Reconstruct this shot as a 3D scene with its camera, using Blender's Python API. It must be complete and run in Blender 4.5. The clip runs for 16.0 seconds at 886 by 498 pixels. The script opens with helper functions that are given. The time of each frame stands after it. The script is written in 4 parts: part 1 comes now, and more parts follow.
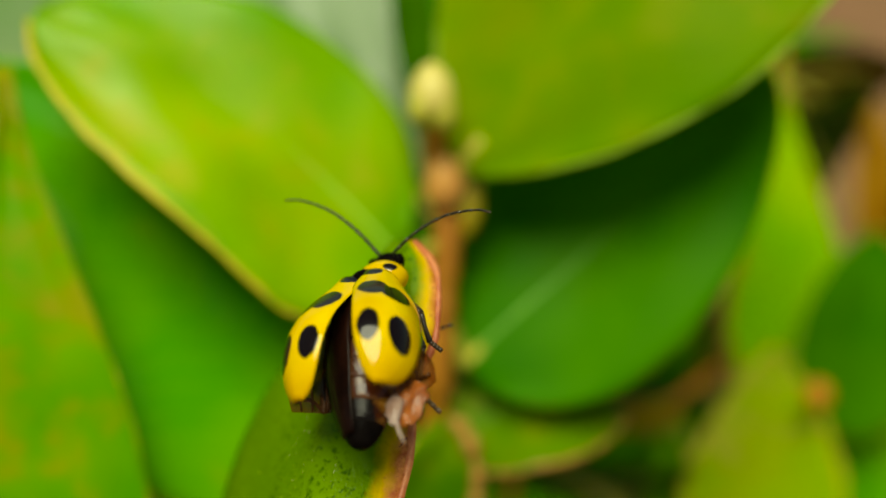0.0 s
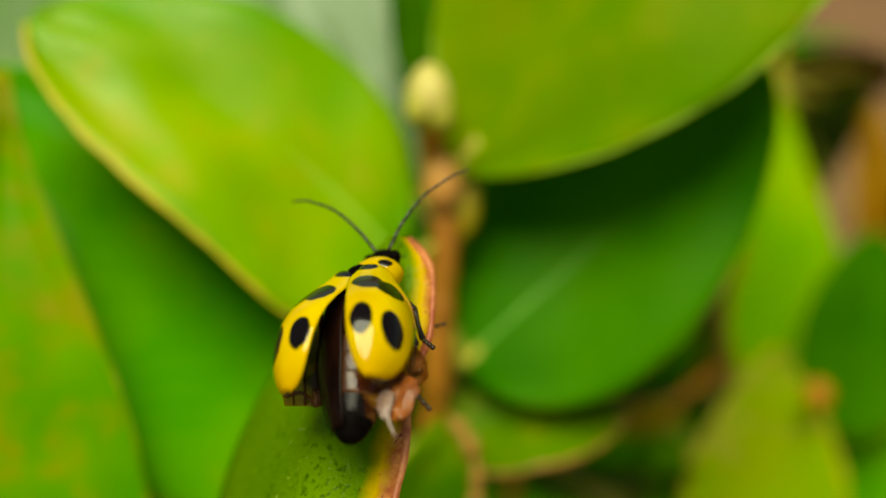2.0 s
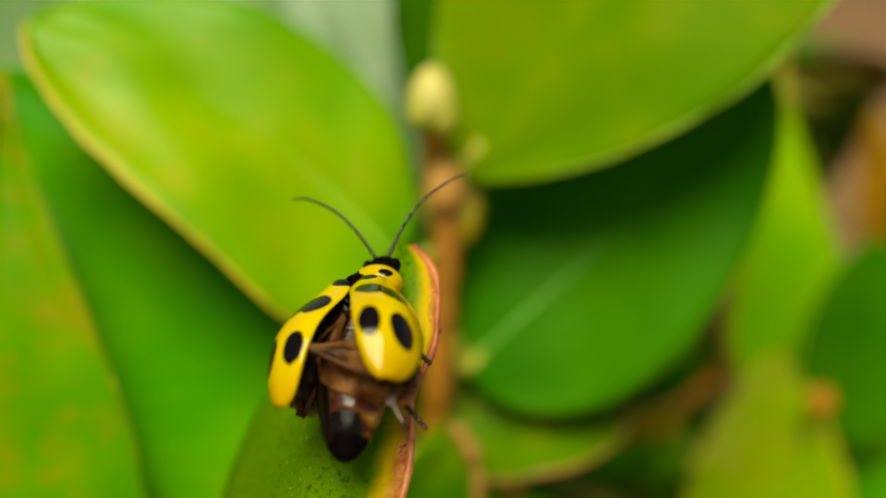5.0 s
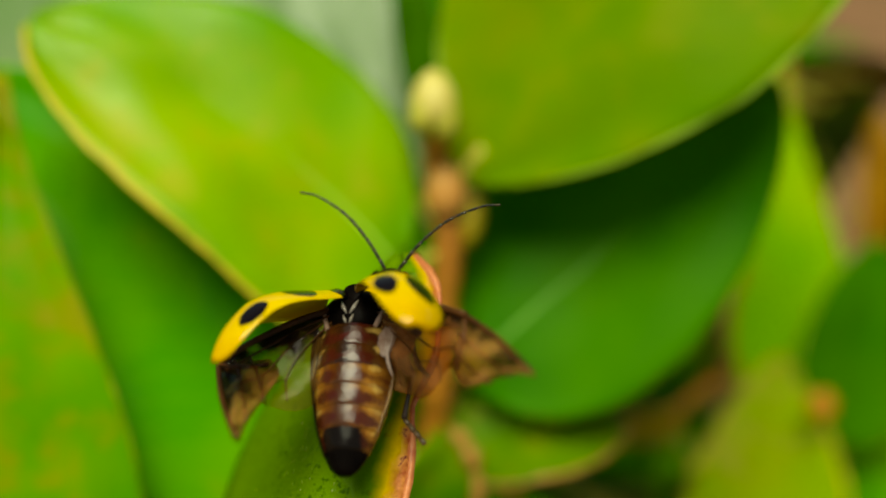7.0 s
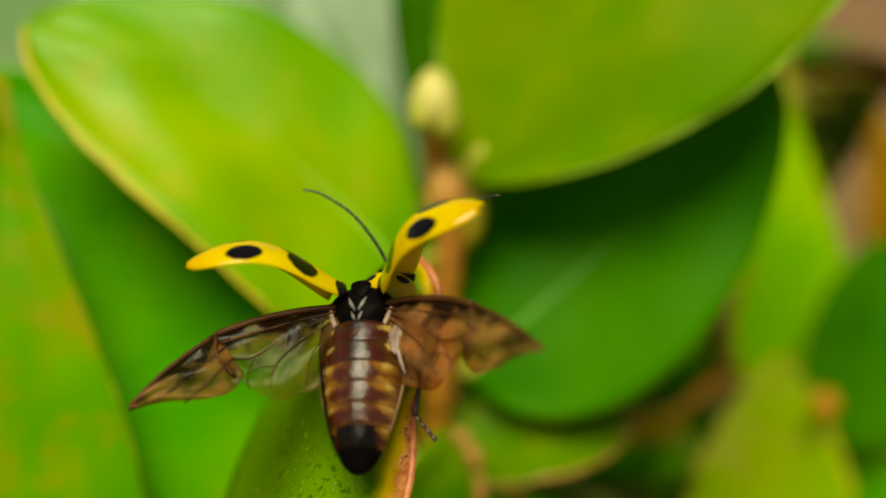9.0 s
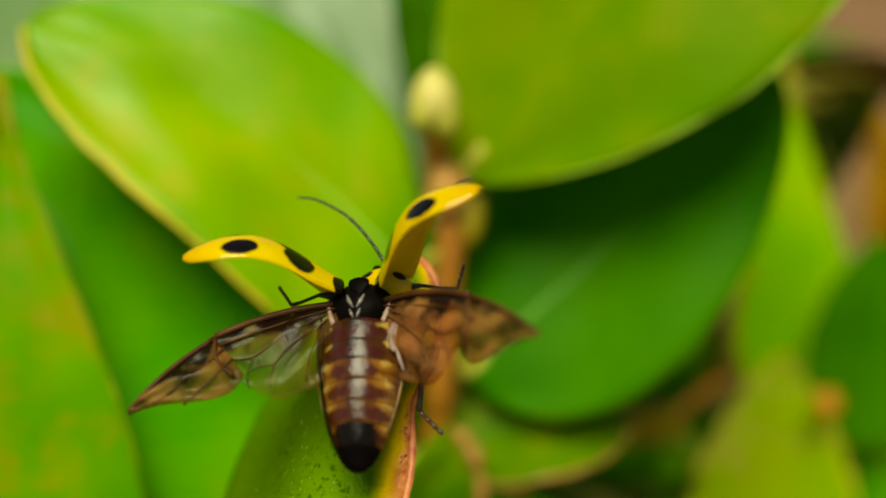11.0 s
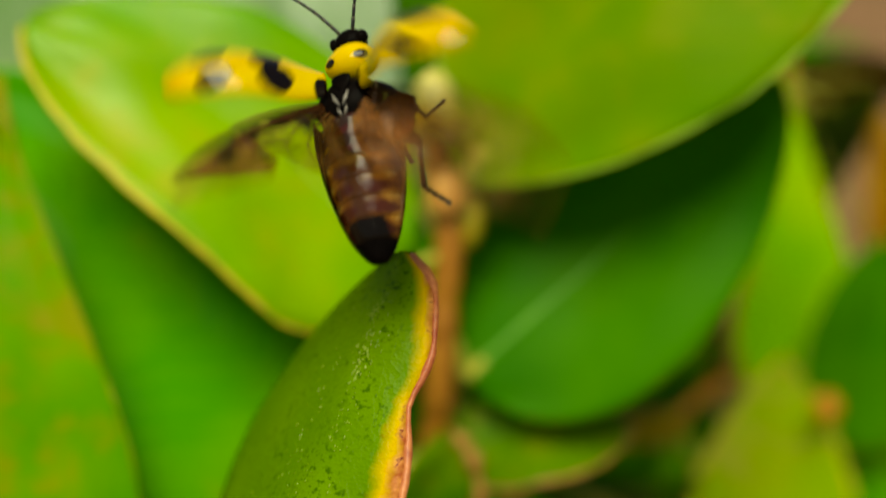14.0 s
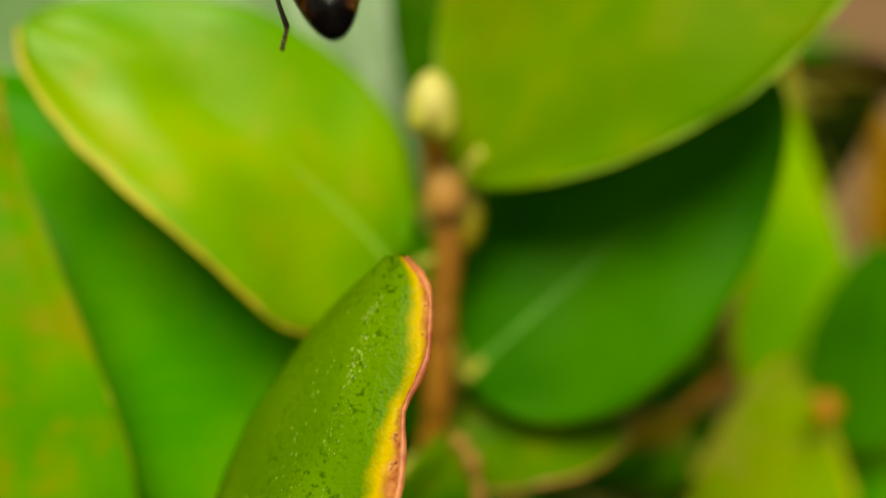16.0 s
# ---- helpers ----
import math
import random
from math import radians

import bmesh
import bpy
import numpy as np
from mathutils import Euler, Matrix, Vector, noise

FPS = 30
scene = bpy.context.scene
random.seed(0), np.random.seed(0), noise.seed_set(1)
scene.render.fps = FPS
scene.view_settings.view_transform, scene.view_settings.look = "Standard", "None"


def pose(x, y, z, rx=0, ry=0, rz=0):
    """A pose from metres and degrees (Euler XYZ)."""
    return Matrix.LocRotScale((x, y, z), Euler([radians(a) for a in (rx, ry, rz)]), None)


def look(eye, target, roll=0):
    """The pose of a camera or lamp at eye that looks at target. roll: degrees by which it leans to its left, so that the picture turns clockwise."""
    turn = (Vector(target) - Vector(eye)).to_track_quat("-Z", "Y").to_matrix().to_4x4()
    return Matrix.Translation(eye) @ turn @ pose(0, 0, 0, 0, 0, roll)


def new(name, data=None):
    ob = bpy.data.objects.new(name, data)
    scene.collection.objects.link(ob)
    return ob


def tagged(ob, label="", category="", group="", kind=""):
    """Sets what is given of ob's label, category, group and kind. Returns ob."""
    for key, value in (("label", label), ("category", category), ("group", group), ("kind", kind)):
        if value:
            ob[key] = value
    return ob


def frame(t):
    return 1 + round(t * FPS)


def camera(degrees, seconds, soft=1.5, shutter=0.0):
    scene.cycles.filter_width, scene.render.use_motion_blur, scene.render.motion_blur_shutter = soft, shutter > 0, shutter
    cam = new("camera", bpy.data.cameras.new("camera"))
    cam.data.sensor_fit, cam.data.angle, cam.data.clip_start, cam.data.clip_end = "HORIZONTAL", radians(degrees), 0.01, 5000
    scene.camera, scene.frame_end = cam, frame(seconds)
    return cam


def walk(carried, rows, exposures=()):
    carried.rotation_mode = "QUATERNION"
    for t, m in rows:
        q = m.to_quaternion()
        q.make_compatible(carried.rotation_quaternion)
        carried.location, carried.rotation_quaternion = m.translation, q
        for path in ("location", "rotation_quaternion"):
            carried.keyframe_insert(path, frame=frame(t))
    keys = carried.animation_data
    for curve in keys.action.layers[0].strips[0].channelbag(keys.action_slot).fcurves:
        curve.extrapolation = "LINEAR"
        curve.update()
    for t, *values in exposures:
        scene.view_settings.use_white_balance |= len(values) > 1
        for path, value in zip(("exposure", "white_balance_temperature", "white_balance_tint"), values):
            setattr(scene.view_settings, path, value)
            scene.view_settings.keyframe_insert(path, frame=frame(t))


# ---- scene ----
# Lengths below are in millimetres unless a name says otherwise.
MM = 0.001
# The shoot leans away from the viewer: its own space has x across, y up along the stem, z towards the sky side.
SHOOT = pose(0, 0, 0.30, 55, 0, 0)

cam = camera(40, 16.0, soft=1.8, shutter=1.0)
cam.data.dof.use_dof = True
cam.data.dof.focus_distance = 0.0495
cam.data.dof.aperture_fstop = 19
walk(cam, [
    (0.0, SHOOT @ pose(-0.00000, -0.00000, 0.05000, -0.166, -0.064, 0.105)),
    (0.5, SHOOT @ pose(0.00011, 0.00003, 0.05006, -0.181, -0.014, 0.080)),
    (1.0, SHOOT @ pose(0.00009, -0.00004, 0.04995, -0.110, -0.047, -0.046)),
    (1.5, SHOOT @ pose(0.00008, -0.00017, 0.04993, 0.009, -0.053, -0.140)),
    (2.0, SHOOT @ pose(0.00024, -0.00040, 0.04999, 0.170, 0.030, -0.260)),
    (2.5, SHOOT @ pose(0.00029, -0.00057, 0.04995, 0.322, 0.055, -0.311)),
    (3.0, SHOOT @ pose(0.00021, -0.00069, 0.04987, 0.443, 0.003, -0.360)),
    (3.5, SHOOT @ pose(0.00010, -0.00070, 0.04975, 0.494, -0.064, -0.367)),
    (4.0, SHOOT @ pose(-0.00001, -0.00067, 0.04962, 0.486, -0.100, -0.318)),
    (6.5, SHOOT @ pose(-0.00007, 0.00040, 0.04908, -0.045, -0.077, 0.321)),
    (7.0, SHOOT @ pose(-0.00007, 0.00053, 0.04907, -0.122, -0.066, 0.318)),
    (7.5, SHOOT @ pose(0.00000, 0.00054, 0.04900, -0.127, 0.028, 0.253)),
    (8.0, SHOOT @ pose(-0.00004, 0.00045, 0.04897, -0.066, -0.008, 0.184)),
    (8.5, SHOOT @ pose(-0.00003, 0.00033, 0.04897, 0.016, -0.001, 0.098)),
    (9.0, SHOOT @ pose(0.00001, 0.00022, 0.04889, 0.092, 0.036, -0.021)),
    (11.5, SHOOT @ pose(0.00008, 0.00023, 0.04863, 0.109, 0.105, -0.080)),
    (12.0, SHOOT @ pose(0.00011, 0.00038, 0.04857, 0.023, 0.152, 0.003)),
    (12.5, SHOOT @ pose(0.00015, 0.00041, 0.04849, 0.002, 0.168, 0.014)),
    (13.0, SHOOT @ pose(0.00012, 0.00039, 0.04846, 0.062, 0.151, 0.025)),
    (13.5, SHOOT @ pose(0.00015, 0.00046, 0.04846, 0.041, 0.164, 0.042)),
    (14.0, SHOOT @ pose(0.00007, 0.00043, 0.04844, 0.038, 0.080, 0.095)),
    (14.5, SHOOT @ pose(0.00011, 0.00047, 0.04852, 0.074, 0.077, -0.014)),
    (15.0, SHOOT @ pose(0.00009, 0.00050, 0.04850, 0.059, 0.060, -0.031)),
    (15.5, SHOOT @ pose(0.00009, 0.00047, 0.04832, 0.037, 0.041, 0.030)),
    (16.0, SHOOT @ pose(0.00010, 0.00055, 0.04829, 0.007, 0.033, 0.066)),
], exposures=((0.0, -0.04, 7900, -13), (16.0, -0.04, 7900, -13)))

# ---- light ----
world = bpy.data.worlds.new("sky")
scene.world = world
world.use_nodes = True
wn = world.node_tree
sky = wn.nodes.new("ShaderNodeTexSky")
sky.sky_type = "NISHITA"
sky.sun_disc = False
sky.sun_elevation = radians(76)
sky.sun_rotation = radians(-151)
wn.links.new(sky.outputs[0], wn.nodes["Background"].inputs[0])
wn.nodes["Background"].inputs[1].default_value = 0.085
sun = new("sun", bpy.data.lights.new("sun", "SUN"))
sun.data.energy = 5.0
sun.data.angle = radians(40)
sun.data.color = (1.0, 0.95, 0.86)
sun.matrix_world = look((-0.2, -0.36, 2.0), (0, 0, 0.3))


# ---- materials ----
def nodes_of(name):
    mat = bpy.data.materials.new(name)
    mat.use_nodes = True
    nt = mat.node_tree
    return mat, nt, nt.nodes["Principled BSDF"], nt.nodes["Material Output"]


def node(nt, kind, **sockets):
    n = nt.nodes.new(kind)
    for key, value in sockets.items():
        n.inputs[key.replace("_", " ")].default_value = value
    return n


def ramp(nt, source, stops):
    n = nt.nodes.new("ShaderNodeValToRGB")
    el = n.color_ramp.elements
    while len(el) < len(stops):
        el.new(0.5)
    for e, (p, col) in zip(el, stops):
        e.position, e.color = p, (*col, 1)
    nt.links.new(source, n.inputs[0])
    return n.outputs[0]


def noise_of(nt, coords, scale, detail=3.0, rough=0.55):
    n = node(nt, "ShaderNodeTexNoise", Scale=scale, Detail=detail, Roughness=rough)
    nt.links.new(coords, n.inputs["Vector"])
    return n.outputs[0]


def mixed(nt, fac, a, b, blend="MIX"):
    n = nt.nodes.new("ShaderNodeMix")
    n.data_type, n.blend_type = "RGBA", blend
    for sock, v in ((n.inputs[0], fac), (n.inputs[6], a), (n.inputs[7], b)):
        if isinstance(v, bpy.types.NodeSocket):
            nt.links.new(v, sock)
        elif isinstance(v, tuple):
            sock.default_value = (*v, 1)
        else:
            sock.default_value = v
    return n.outputs[2]


def calc(nt, op, a, b=0.0, c=0.0):
    n = nt.nodes.new("ShaderNodeMath")
    n.operation = op
    for sock, v in zip(n.inputs, (a, b, c)):
        if isinstance(v, bpy.types.NodeSocket):
            nt.links.new(v, sock)
        else:
            sock.default_value = v
    return n.outputs[0]


def bumped(nt, height, strength, distance, bsdf):
    b = node(nt, "ShaderNodeBump", Strength=strength, Distance=distance)
    nt.links.new(height, b.inputs["Height"])
    nt.links.new(b.outputs[0], bsdf.inputs["Normal"])
    return b


def surface(name, low, high, rough=0.5, scale=900.0, bump=0.3, metal=0.0, coat=0.0, gloss=0.35):
    """A plain organic surface: two-scale colour noise with fine relief."""
    mat, nt, bsdf, out = nodes_of(name)
    xyz = nt.nodes.new("ShaderNodeTexCoord").outputs["Object"]
    big = noise_of(nt, xyz, scale * 0.25)
    fine = noise_of(nt, xyz, scale * 2.5, 4.0, 0.65)
    both = calc(nt, "ADD", calc(nt, "MULTIPLY", big, 0.65), calc(nt, "MULTIPLY", fine, 0.35))
    nt.links.new(ramp(nt, both, ((0.34, low), (0.66, high))), bsdf.inputs["Base Color"])
    bsdf.inputs["Roughness"].default_value = rough
    bsdf.inputs["Specular IOR Level"].default_value = gloss
    bsdf.inputs["Metallic"].default_value = metal
    bsdf.inputs["Coat Weight"].default_value = coat
    bumped(nt, fine, bump, 0.00004, bsdf)
    return mat


def leaf_material(name, deep, light, blotch, rough=0.36, blotch_at=0.62, through_light=0.3, relief=0.35, vein=0.5, gloss=0.2):
    """A living leaf: mottled green, paler veins, yellowing blotches, light passing through."""
    mat, nt, bsdf, out = nodes_of(name)
    tex = nt.nodes.new("ShaderNodeTexCoord")
    xyz, uv = tex.outputs["Object"], tex.outputs["UV"]
    big = noise_of(nt, xyz, 95.0, 2.0)
    mid = noise_of(nt, xyz, 420.0, 4.0, 0.6)
    fine = noise_of(nt, xyz, 5200.0, 3.0, 0.6)
    base = ramp(nt, big, ((0.33, deep), (0.68, light)))
    patches = ramp(nt, calc(nt, "ADD", calc(nt, "MULTIPLY", big, 0.45), calc(nt, "MULTIPLY", mid, 0.55)),
                   ((blotch_at - 0.05, (0, 0, 0)), (blotch_at + 0.09, (1, 1, 1))))
    base = mixed(nt, calc(nt, "MULTIPLY", patches, 0.75), base, blotch)
    # side veins run out and forward from the midrib
    sep = nt.nodes.new("ShaderNodeSeparateXYZ")
    nt.links.new(uv, sep.inputs[0])
    across = calc(nt, "ABSOLUTE", calc(nt, "SUBTRACT", sep.outputs[0], 0.5))
    phase = calc(nt, "ADD", calc(nt, "MULTIPLY_ADD", sep.outputs[1], 52.0, 0.0), calc(nt, "MULTIPLY", across, -26.0))
    phase = calc(nt, "ADD", phase, calc(nt, "MULTIPLY", mid, 5.0))
    veins = calc(nt, "POWER", calc(nt, "ABSOLUTE", calc(nt, "SINE", phase)), 14.0)
    base = mixed(nt, calc(nt, "MULTIPLY", veins, 0.35 * vein), base, light)
    base = mixed(nt, calc(nt, "MULTIPLY", fine, 0.22), base, deep)
    nt.links.new(base, bsdf.inputs["Base Color"])
    bsdf.inputs["Specular IOR Level"].default_value = gloss
    nt.links.new(calc(nt, "MULTIPLY_ADD", mid, 0.25, rough - 0.1), bsdf.inputs["Roughness"])
    height = calc(nt, "ADD", calc(nt, "MULTIPLY", fine, 0.5), calc(nt, "MULTIPLY", veins, -0.6 * vein))
    b = bumped(nt, height, relief, 0.00012, bsdf)
    trans = nt.nodes.new("ShaderNodeBsdfTranslucent")
    nt.links.new(mixed(nt, 0.5, base, light), trans.inputs[0])
    mix = nt.nodes.new("ShaderNodeMixShader")
    mix.inputs[0].default_value = through_light
    nt.links.new(bsdf.outputs[0], mix.inputs[1])
    nt.links.new(trans.outputs[0], mix.inputs[2])
    nt.links.new(mix.outputs[0], out.inputs[0])
    return mat


LEAF_BRIGHT = leaf_material("leaf_bright", (0.14, 0.38, 0.0), (0.33, 0.50, 0.0), (0.48, 0.46, 0.01), blotch_at=0.58, gloss=0.32)
LEAF_SMOOTH = leaf_material("leaf_smooth", (0.13, 0.33, 0.0), (0.27, 0.43, 0.0), (0.36, 0.44, 0.01), blotch_at=0.56, gloss=0.07, through_light=0.55)
LEAF_GREEN = leaf_material("leaf_green", (0.06, 0.30, 0.0), (0.17, 0.43, 0.0), (0.30, 0.39, 0.0), blotch_at=0.60, gloss=0.08)
LEAF_MOTTLED = leaf_material("leaf_mottled", (0.06, 0.28, 0.0), (0.19, 0.40, 0.0), (0.38, 0.28, 0.01), blotch_at=0.53, gloss=0.08)
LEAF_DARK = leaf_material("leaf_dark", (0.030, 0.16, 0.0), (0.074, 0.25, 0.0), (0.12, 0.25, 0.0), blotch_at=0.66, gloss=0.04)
# near-black green holding the shade of gaps, for leaves added to fill them
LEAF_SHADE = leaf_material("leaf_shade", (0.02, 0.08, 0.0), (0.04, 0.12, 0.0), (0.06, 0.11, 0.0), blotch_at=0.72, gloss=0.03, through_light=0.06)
# dark brown with the shade of gaps put in, for added leaves
LEAF_SHADE_BROWN = leaf_material("leaf_shade_brown", (0.06, 0.03, 0.0), (0.12, 0.06, 0.005), (0.20, 0.10, 0.02), blotch_at=0.6, gloss=0.03, through_light=0.05)
LEAF_LIME = leaf_material("leaf_lime", (0.22, 0.54, 0.0), (0.46, 0.66, 0.0), (0.55, 0.55, 0.01), blotch_at=0.60, gloss=0.08)
# the grey sheen of the sky is put into this glossy green
LEAF_SKY_SHEEN = leaf_material("leaf_sky_sheen", (0.10, 0.22, 0.04), (0.18, 0.28, 0.09), (0.21, 0.28, 0.11), rough=0.3, gloss=0.6)
LEAF_OLIVE = leaf_material("leaf_olive", (0.055, 0.18, 0.0), (0.16, 0.265, 0.0), (0.29, 0.26, 0.01), blotch_at=0.56, gloss=0.06)
LEAF_DRY = leaf_material("leaf_dry", (0.30, 0.13, 0.004), (0.50, 0.27, 0.015), (0.56, 0.40, 0.08), blotch_at=0.55, gloss=0.05)
LEAF_KHAKI = leaf_material("leaf_khaki", (0.25, 0.45, 0.0), (0.42, 0.49, 0.005), (0.52, 0.42, 0.07), blotch_at=0.54, gloss=0.08)
MARGIN_YELLOW = surface("margin_yellow", (0.46, 0.36, 0.01), (0.66, 0.50, 0.04), 0.5)
# edge and rib of the gap-filling leaves, with the shade in the colour
MARGIN_SHADE = surface("margin_shade", (0.03, 0.05, 0.002), (0.06, 0.08, 0.004), 0.6, gloss=0.1)
MARGIN_LIGHT = surface("margin_light", (0.20, 0.33, 0.01), (0.30, 0.42, 0.03), 0.5)
MARGIN_OLIVE = surface("margin_olive", (0.20, 0.27, 0.005), (0.32, 0.32, 0.01), 0.5)
MARGIN_GREEN = surface("margin_green", (0.22, 0.36, 0.02), (0.40, 0.50, 0.06), 0.5)
MARGIN_BROWN = surface("margin_brown", (0.26, 0.11, 0.015), (0.44, 0.24, 0.04), 0.5)
RIB = surface("midrib_green", (0.20, 0.40, 0.02), (0.34, 0.52, 0.05), 0.5)
RIB_DARK = surface("midrib_dark", (0.07, 0.22, 0.005), (0.13, 0.32, 0.02), 0.5)
STEM = surface("stem_brown", (0.22, 0.07, 0.004), (0.52, 0.22, 0.012), 0.6, 400.0, 0.6)
STEM_NODE = surface("stem_node", (0.44, 0.17, 0.03), (0.66, 0.34, 0.08), 0.55, 400.0, 0.6)
SHEATH = surface("side_shoot_olive", (0.22, 0.17, 0.002), (0.36, 0.26, 0.006), 0.55, 400.0, 0.5)
BUD = surface("bud_cream", (0.42, 0.34, 0.04), (0.64, 0.53, 0.16), 0.4)
BUD_ORANGE = surface("bud_orange", (0.42, 0.15, 0.002), (0.66, 0.30, 0.008), 0.5)
LEAF_OCHRE = leaf_material("leaf_ochre", (0.26, 0.17, 0.0), (0.42, 0.29, 0.002), (0.50, 0.25, 0.01), blotch_at=0.56, gloss=0.06)
SHOOT_TIP = surface("young_shoot", (0.26, 0.26, 0.02), (0.48, 0.42, 0.05), 0.5)
SOIL = surface("soil", (0.06, 0.03, 0.012), (0.26, 0.13, 0.06), 0.9, 60.0, 0.8)
BLACK = surface("chitin_black", (0.001, 0.0008, 0.0008), (0.005, 0.0035, 0.003), 0.3, 2500.0, 0.25, gloss=0.01)
LEG = surface("leg_dark_brown", (0.008, 0.005, 0.004), (0.035, 0.02, 0.012), 0.3, 3000.0, 0.3)
TIBIA = surface("leg_pale_brown", (0.02, 0.012, 0.008), (0.10, 0.06, 0.03), 0.35, 3000.0, 0.3)
RIDGE = surface("thorax_ridge_grey", (0.05, 0.04, 0.03), (0.22, 0.19, 0.16), 0.3, 2500.0, 0.3)
PALE_FOLD = surface("wing_fold_pale", (0.14, 0.06, 0.03), (0.32, 0.23, 0.19), 0.25, 2400.0, 0.6)
AMBER_FILM = surface("wing_film_amber", (0.10, 0.02, 0.004), (0.40, 0.12, 0.02), 0.25, 1500.0, 0.9)
DARK_FILM = surface("wing_film_dark", (0.002, 0.001, 0.0008), (0.014, 0.004, 0.002), 0.3, 900.0, 0.5, gloss=0.06)
WING_ROOT = surface("wing_root_pale", (0.12, 0.06, 0.04), (0.40, 0.26, 0.19), 0.25, 1800.0, 0.4)
PLEURA = surface("flank_amber", (0.05, 0.018, 0.003), (0.22, 0.11, 0.018), 0.35, 1800.0, 0.3)


def front_leaf_material():
    """The perch leaf: granular glossy green, yellow then red towards one margin."""
    mat, nt, bsdf, out = nodes_of("leaf_perch")
    tex = nt.nodes.new("ShaderNodeTexCoord")
    xyz = tex.outputs["Object"]
    sep = nt.nodes.new("ShaderNodeSeparateXYZ")
    nt.links.new(tex.outputs["UV"], sep.inputs[0])
    big = noise_of(nt, xyz, 160.0, 2.0)
    mid = noise_of(nt, xyz, 900.0, 4.0, 0.6)
    cells = node(nt, "ShaderNodeTexVoronoi", Scale=6500.0)
    nt.links.new(xyz, cells.inputs["Vector"])
    grains = node(nt, "ShaderNodeTexVoronoi", Scale=3000.0)
    nt.links.new(xyz, grains.inputs["Vector"])
    base = ramp(nt, big, ((0.35, (0.092, 0.195, 0.0)), (0.68, (0.145, 0.26, 0.0))))
    base = mixed(nt, calc(nt, "MULTIPLY", mid, 0.4), base, (0.125, 0.24, 0.0))
    u = calc(nt, "ADD", sep.outputs[0], calc(nt, "MULTIPLY", calc(nt, "SUBTRACT", mid, 0.5), 0.11))
    pits = noise_of(nt, xyz, 3600.0, 2.0, 0.6)
    patchy = noise_of(nt, xyz, 330.0, 2.0)
    dark = calc(nt, "MULTIPLY", ramp(nt, pits, ((0.53, (0, 0, 0)), (0.65, (1, 1, 1)))), ramp(nt, patchy, ((0.38, (0, 0, 0)), (0.56, (1, 1, 1)))))
    base = mixed(nt, calc(nt, "MULTIPLY", dark, 0.75), base, (0.02, 0.07, 0.0))
    # the band narrows where the margin is notched
    pinch = calc(nt, "DIVIDE", calc(nt, "SUBTRACT", sep.outputs[1], 0.76), 0.085)
    pinch = calc(nt, "EXPONENT", calc(nt, "MULTIPLY", calc(nt, "MULTIPLY", pinch, pinch), -1.0))
    u = calc(nt, "MULTIPLY_ADD", pinch, -0.075, u)
    u = calc(nt, "MULTIPLY_ADD", calc(nt, "MAXIMUM", calc(nt, "SUBTRACT", sep.outputs[1], 0.7), 0.0), -0.10, u)
    edge = ramp(nt, u, ((0.82, (0, 0, 0)), (0.91, (1, 1, 1))))
    base = mixed(nt, edge, base, (0.66, 0.42, 0.0))
    blot = noise_of(nt, xyz, 1300.0, 3.0, 0.6)
    red = ramp(nt, calc(nt, "MULTIPLY_ADD", blot, 0.06, u), ((0.935, (0, 0, 0)), (1.0, (1, 1, 1))))
    base = mixed(nt, red, base, ramp(nt, blot, ((0.38, (0.36, 0.07, 0.02)), (0.62, (0.70, 0.28, 0.07)))))
    specks = ramp(nt, noise_of(nt, xyz, 2600.0, 2.0, 0.6), ((0.60, (0, 0, 0)), (0.68, (1, 1, 1))))
    base = mixed(nt, calc(nt, "MULTIPLY", specks, red), base, (0.16, 0.015, 0.02))
    nt.links.new(base, bsdf.inputs["Base Color"])
    bsdf.inputs["Roughness"].default_value = 0.34
    height = calc(nt, "ADD", calc(nt, "MULTIPLY", grains.outputs[0], 0.7), calc(nt, "MULTIPLY", cells.outputs[0], 0.5))
    height = calc(nt, "ADD", height, calc(nt, "MULTIPLY", mid, 0.8))
    bsdf.inputs["Specular IOR Level"].default_value = 0.06
    bumped(nt, height, 0.4, 0.00010, bsdf)
    trans = nt.nodes.new("ShaderNodeBsdfTranslucent")
    nt.links.new(base, trans.inputs[0])
    mix = nt.nodes.new("ShaderNodeMixShader")
    mix.inputs[0].default_value = 0.2
    nt.links.new(bsdf.outputs[0], mix.inputs[1])
    nt.links.new(trans.outputs[0], mix.inputs[2])
    nt.links.new(mix.outputs[0], out.inputs[0])
    return mat


LEAF_PERCH = front_leaf_material()
GRANULE = surface("leaf_wart", (0.09, 0.19, 0.005), (0.30, 0.38, 0.05), 0.2, 3000.0, 0.2)
MARGIN_RED = surface("margin_red", (0.26, 0.03, 0.012), (0.68, 0.25, 0.08), 0.4, 1100.0, 0.8)


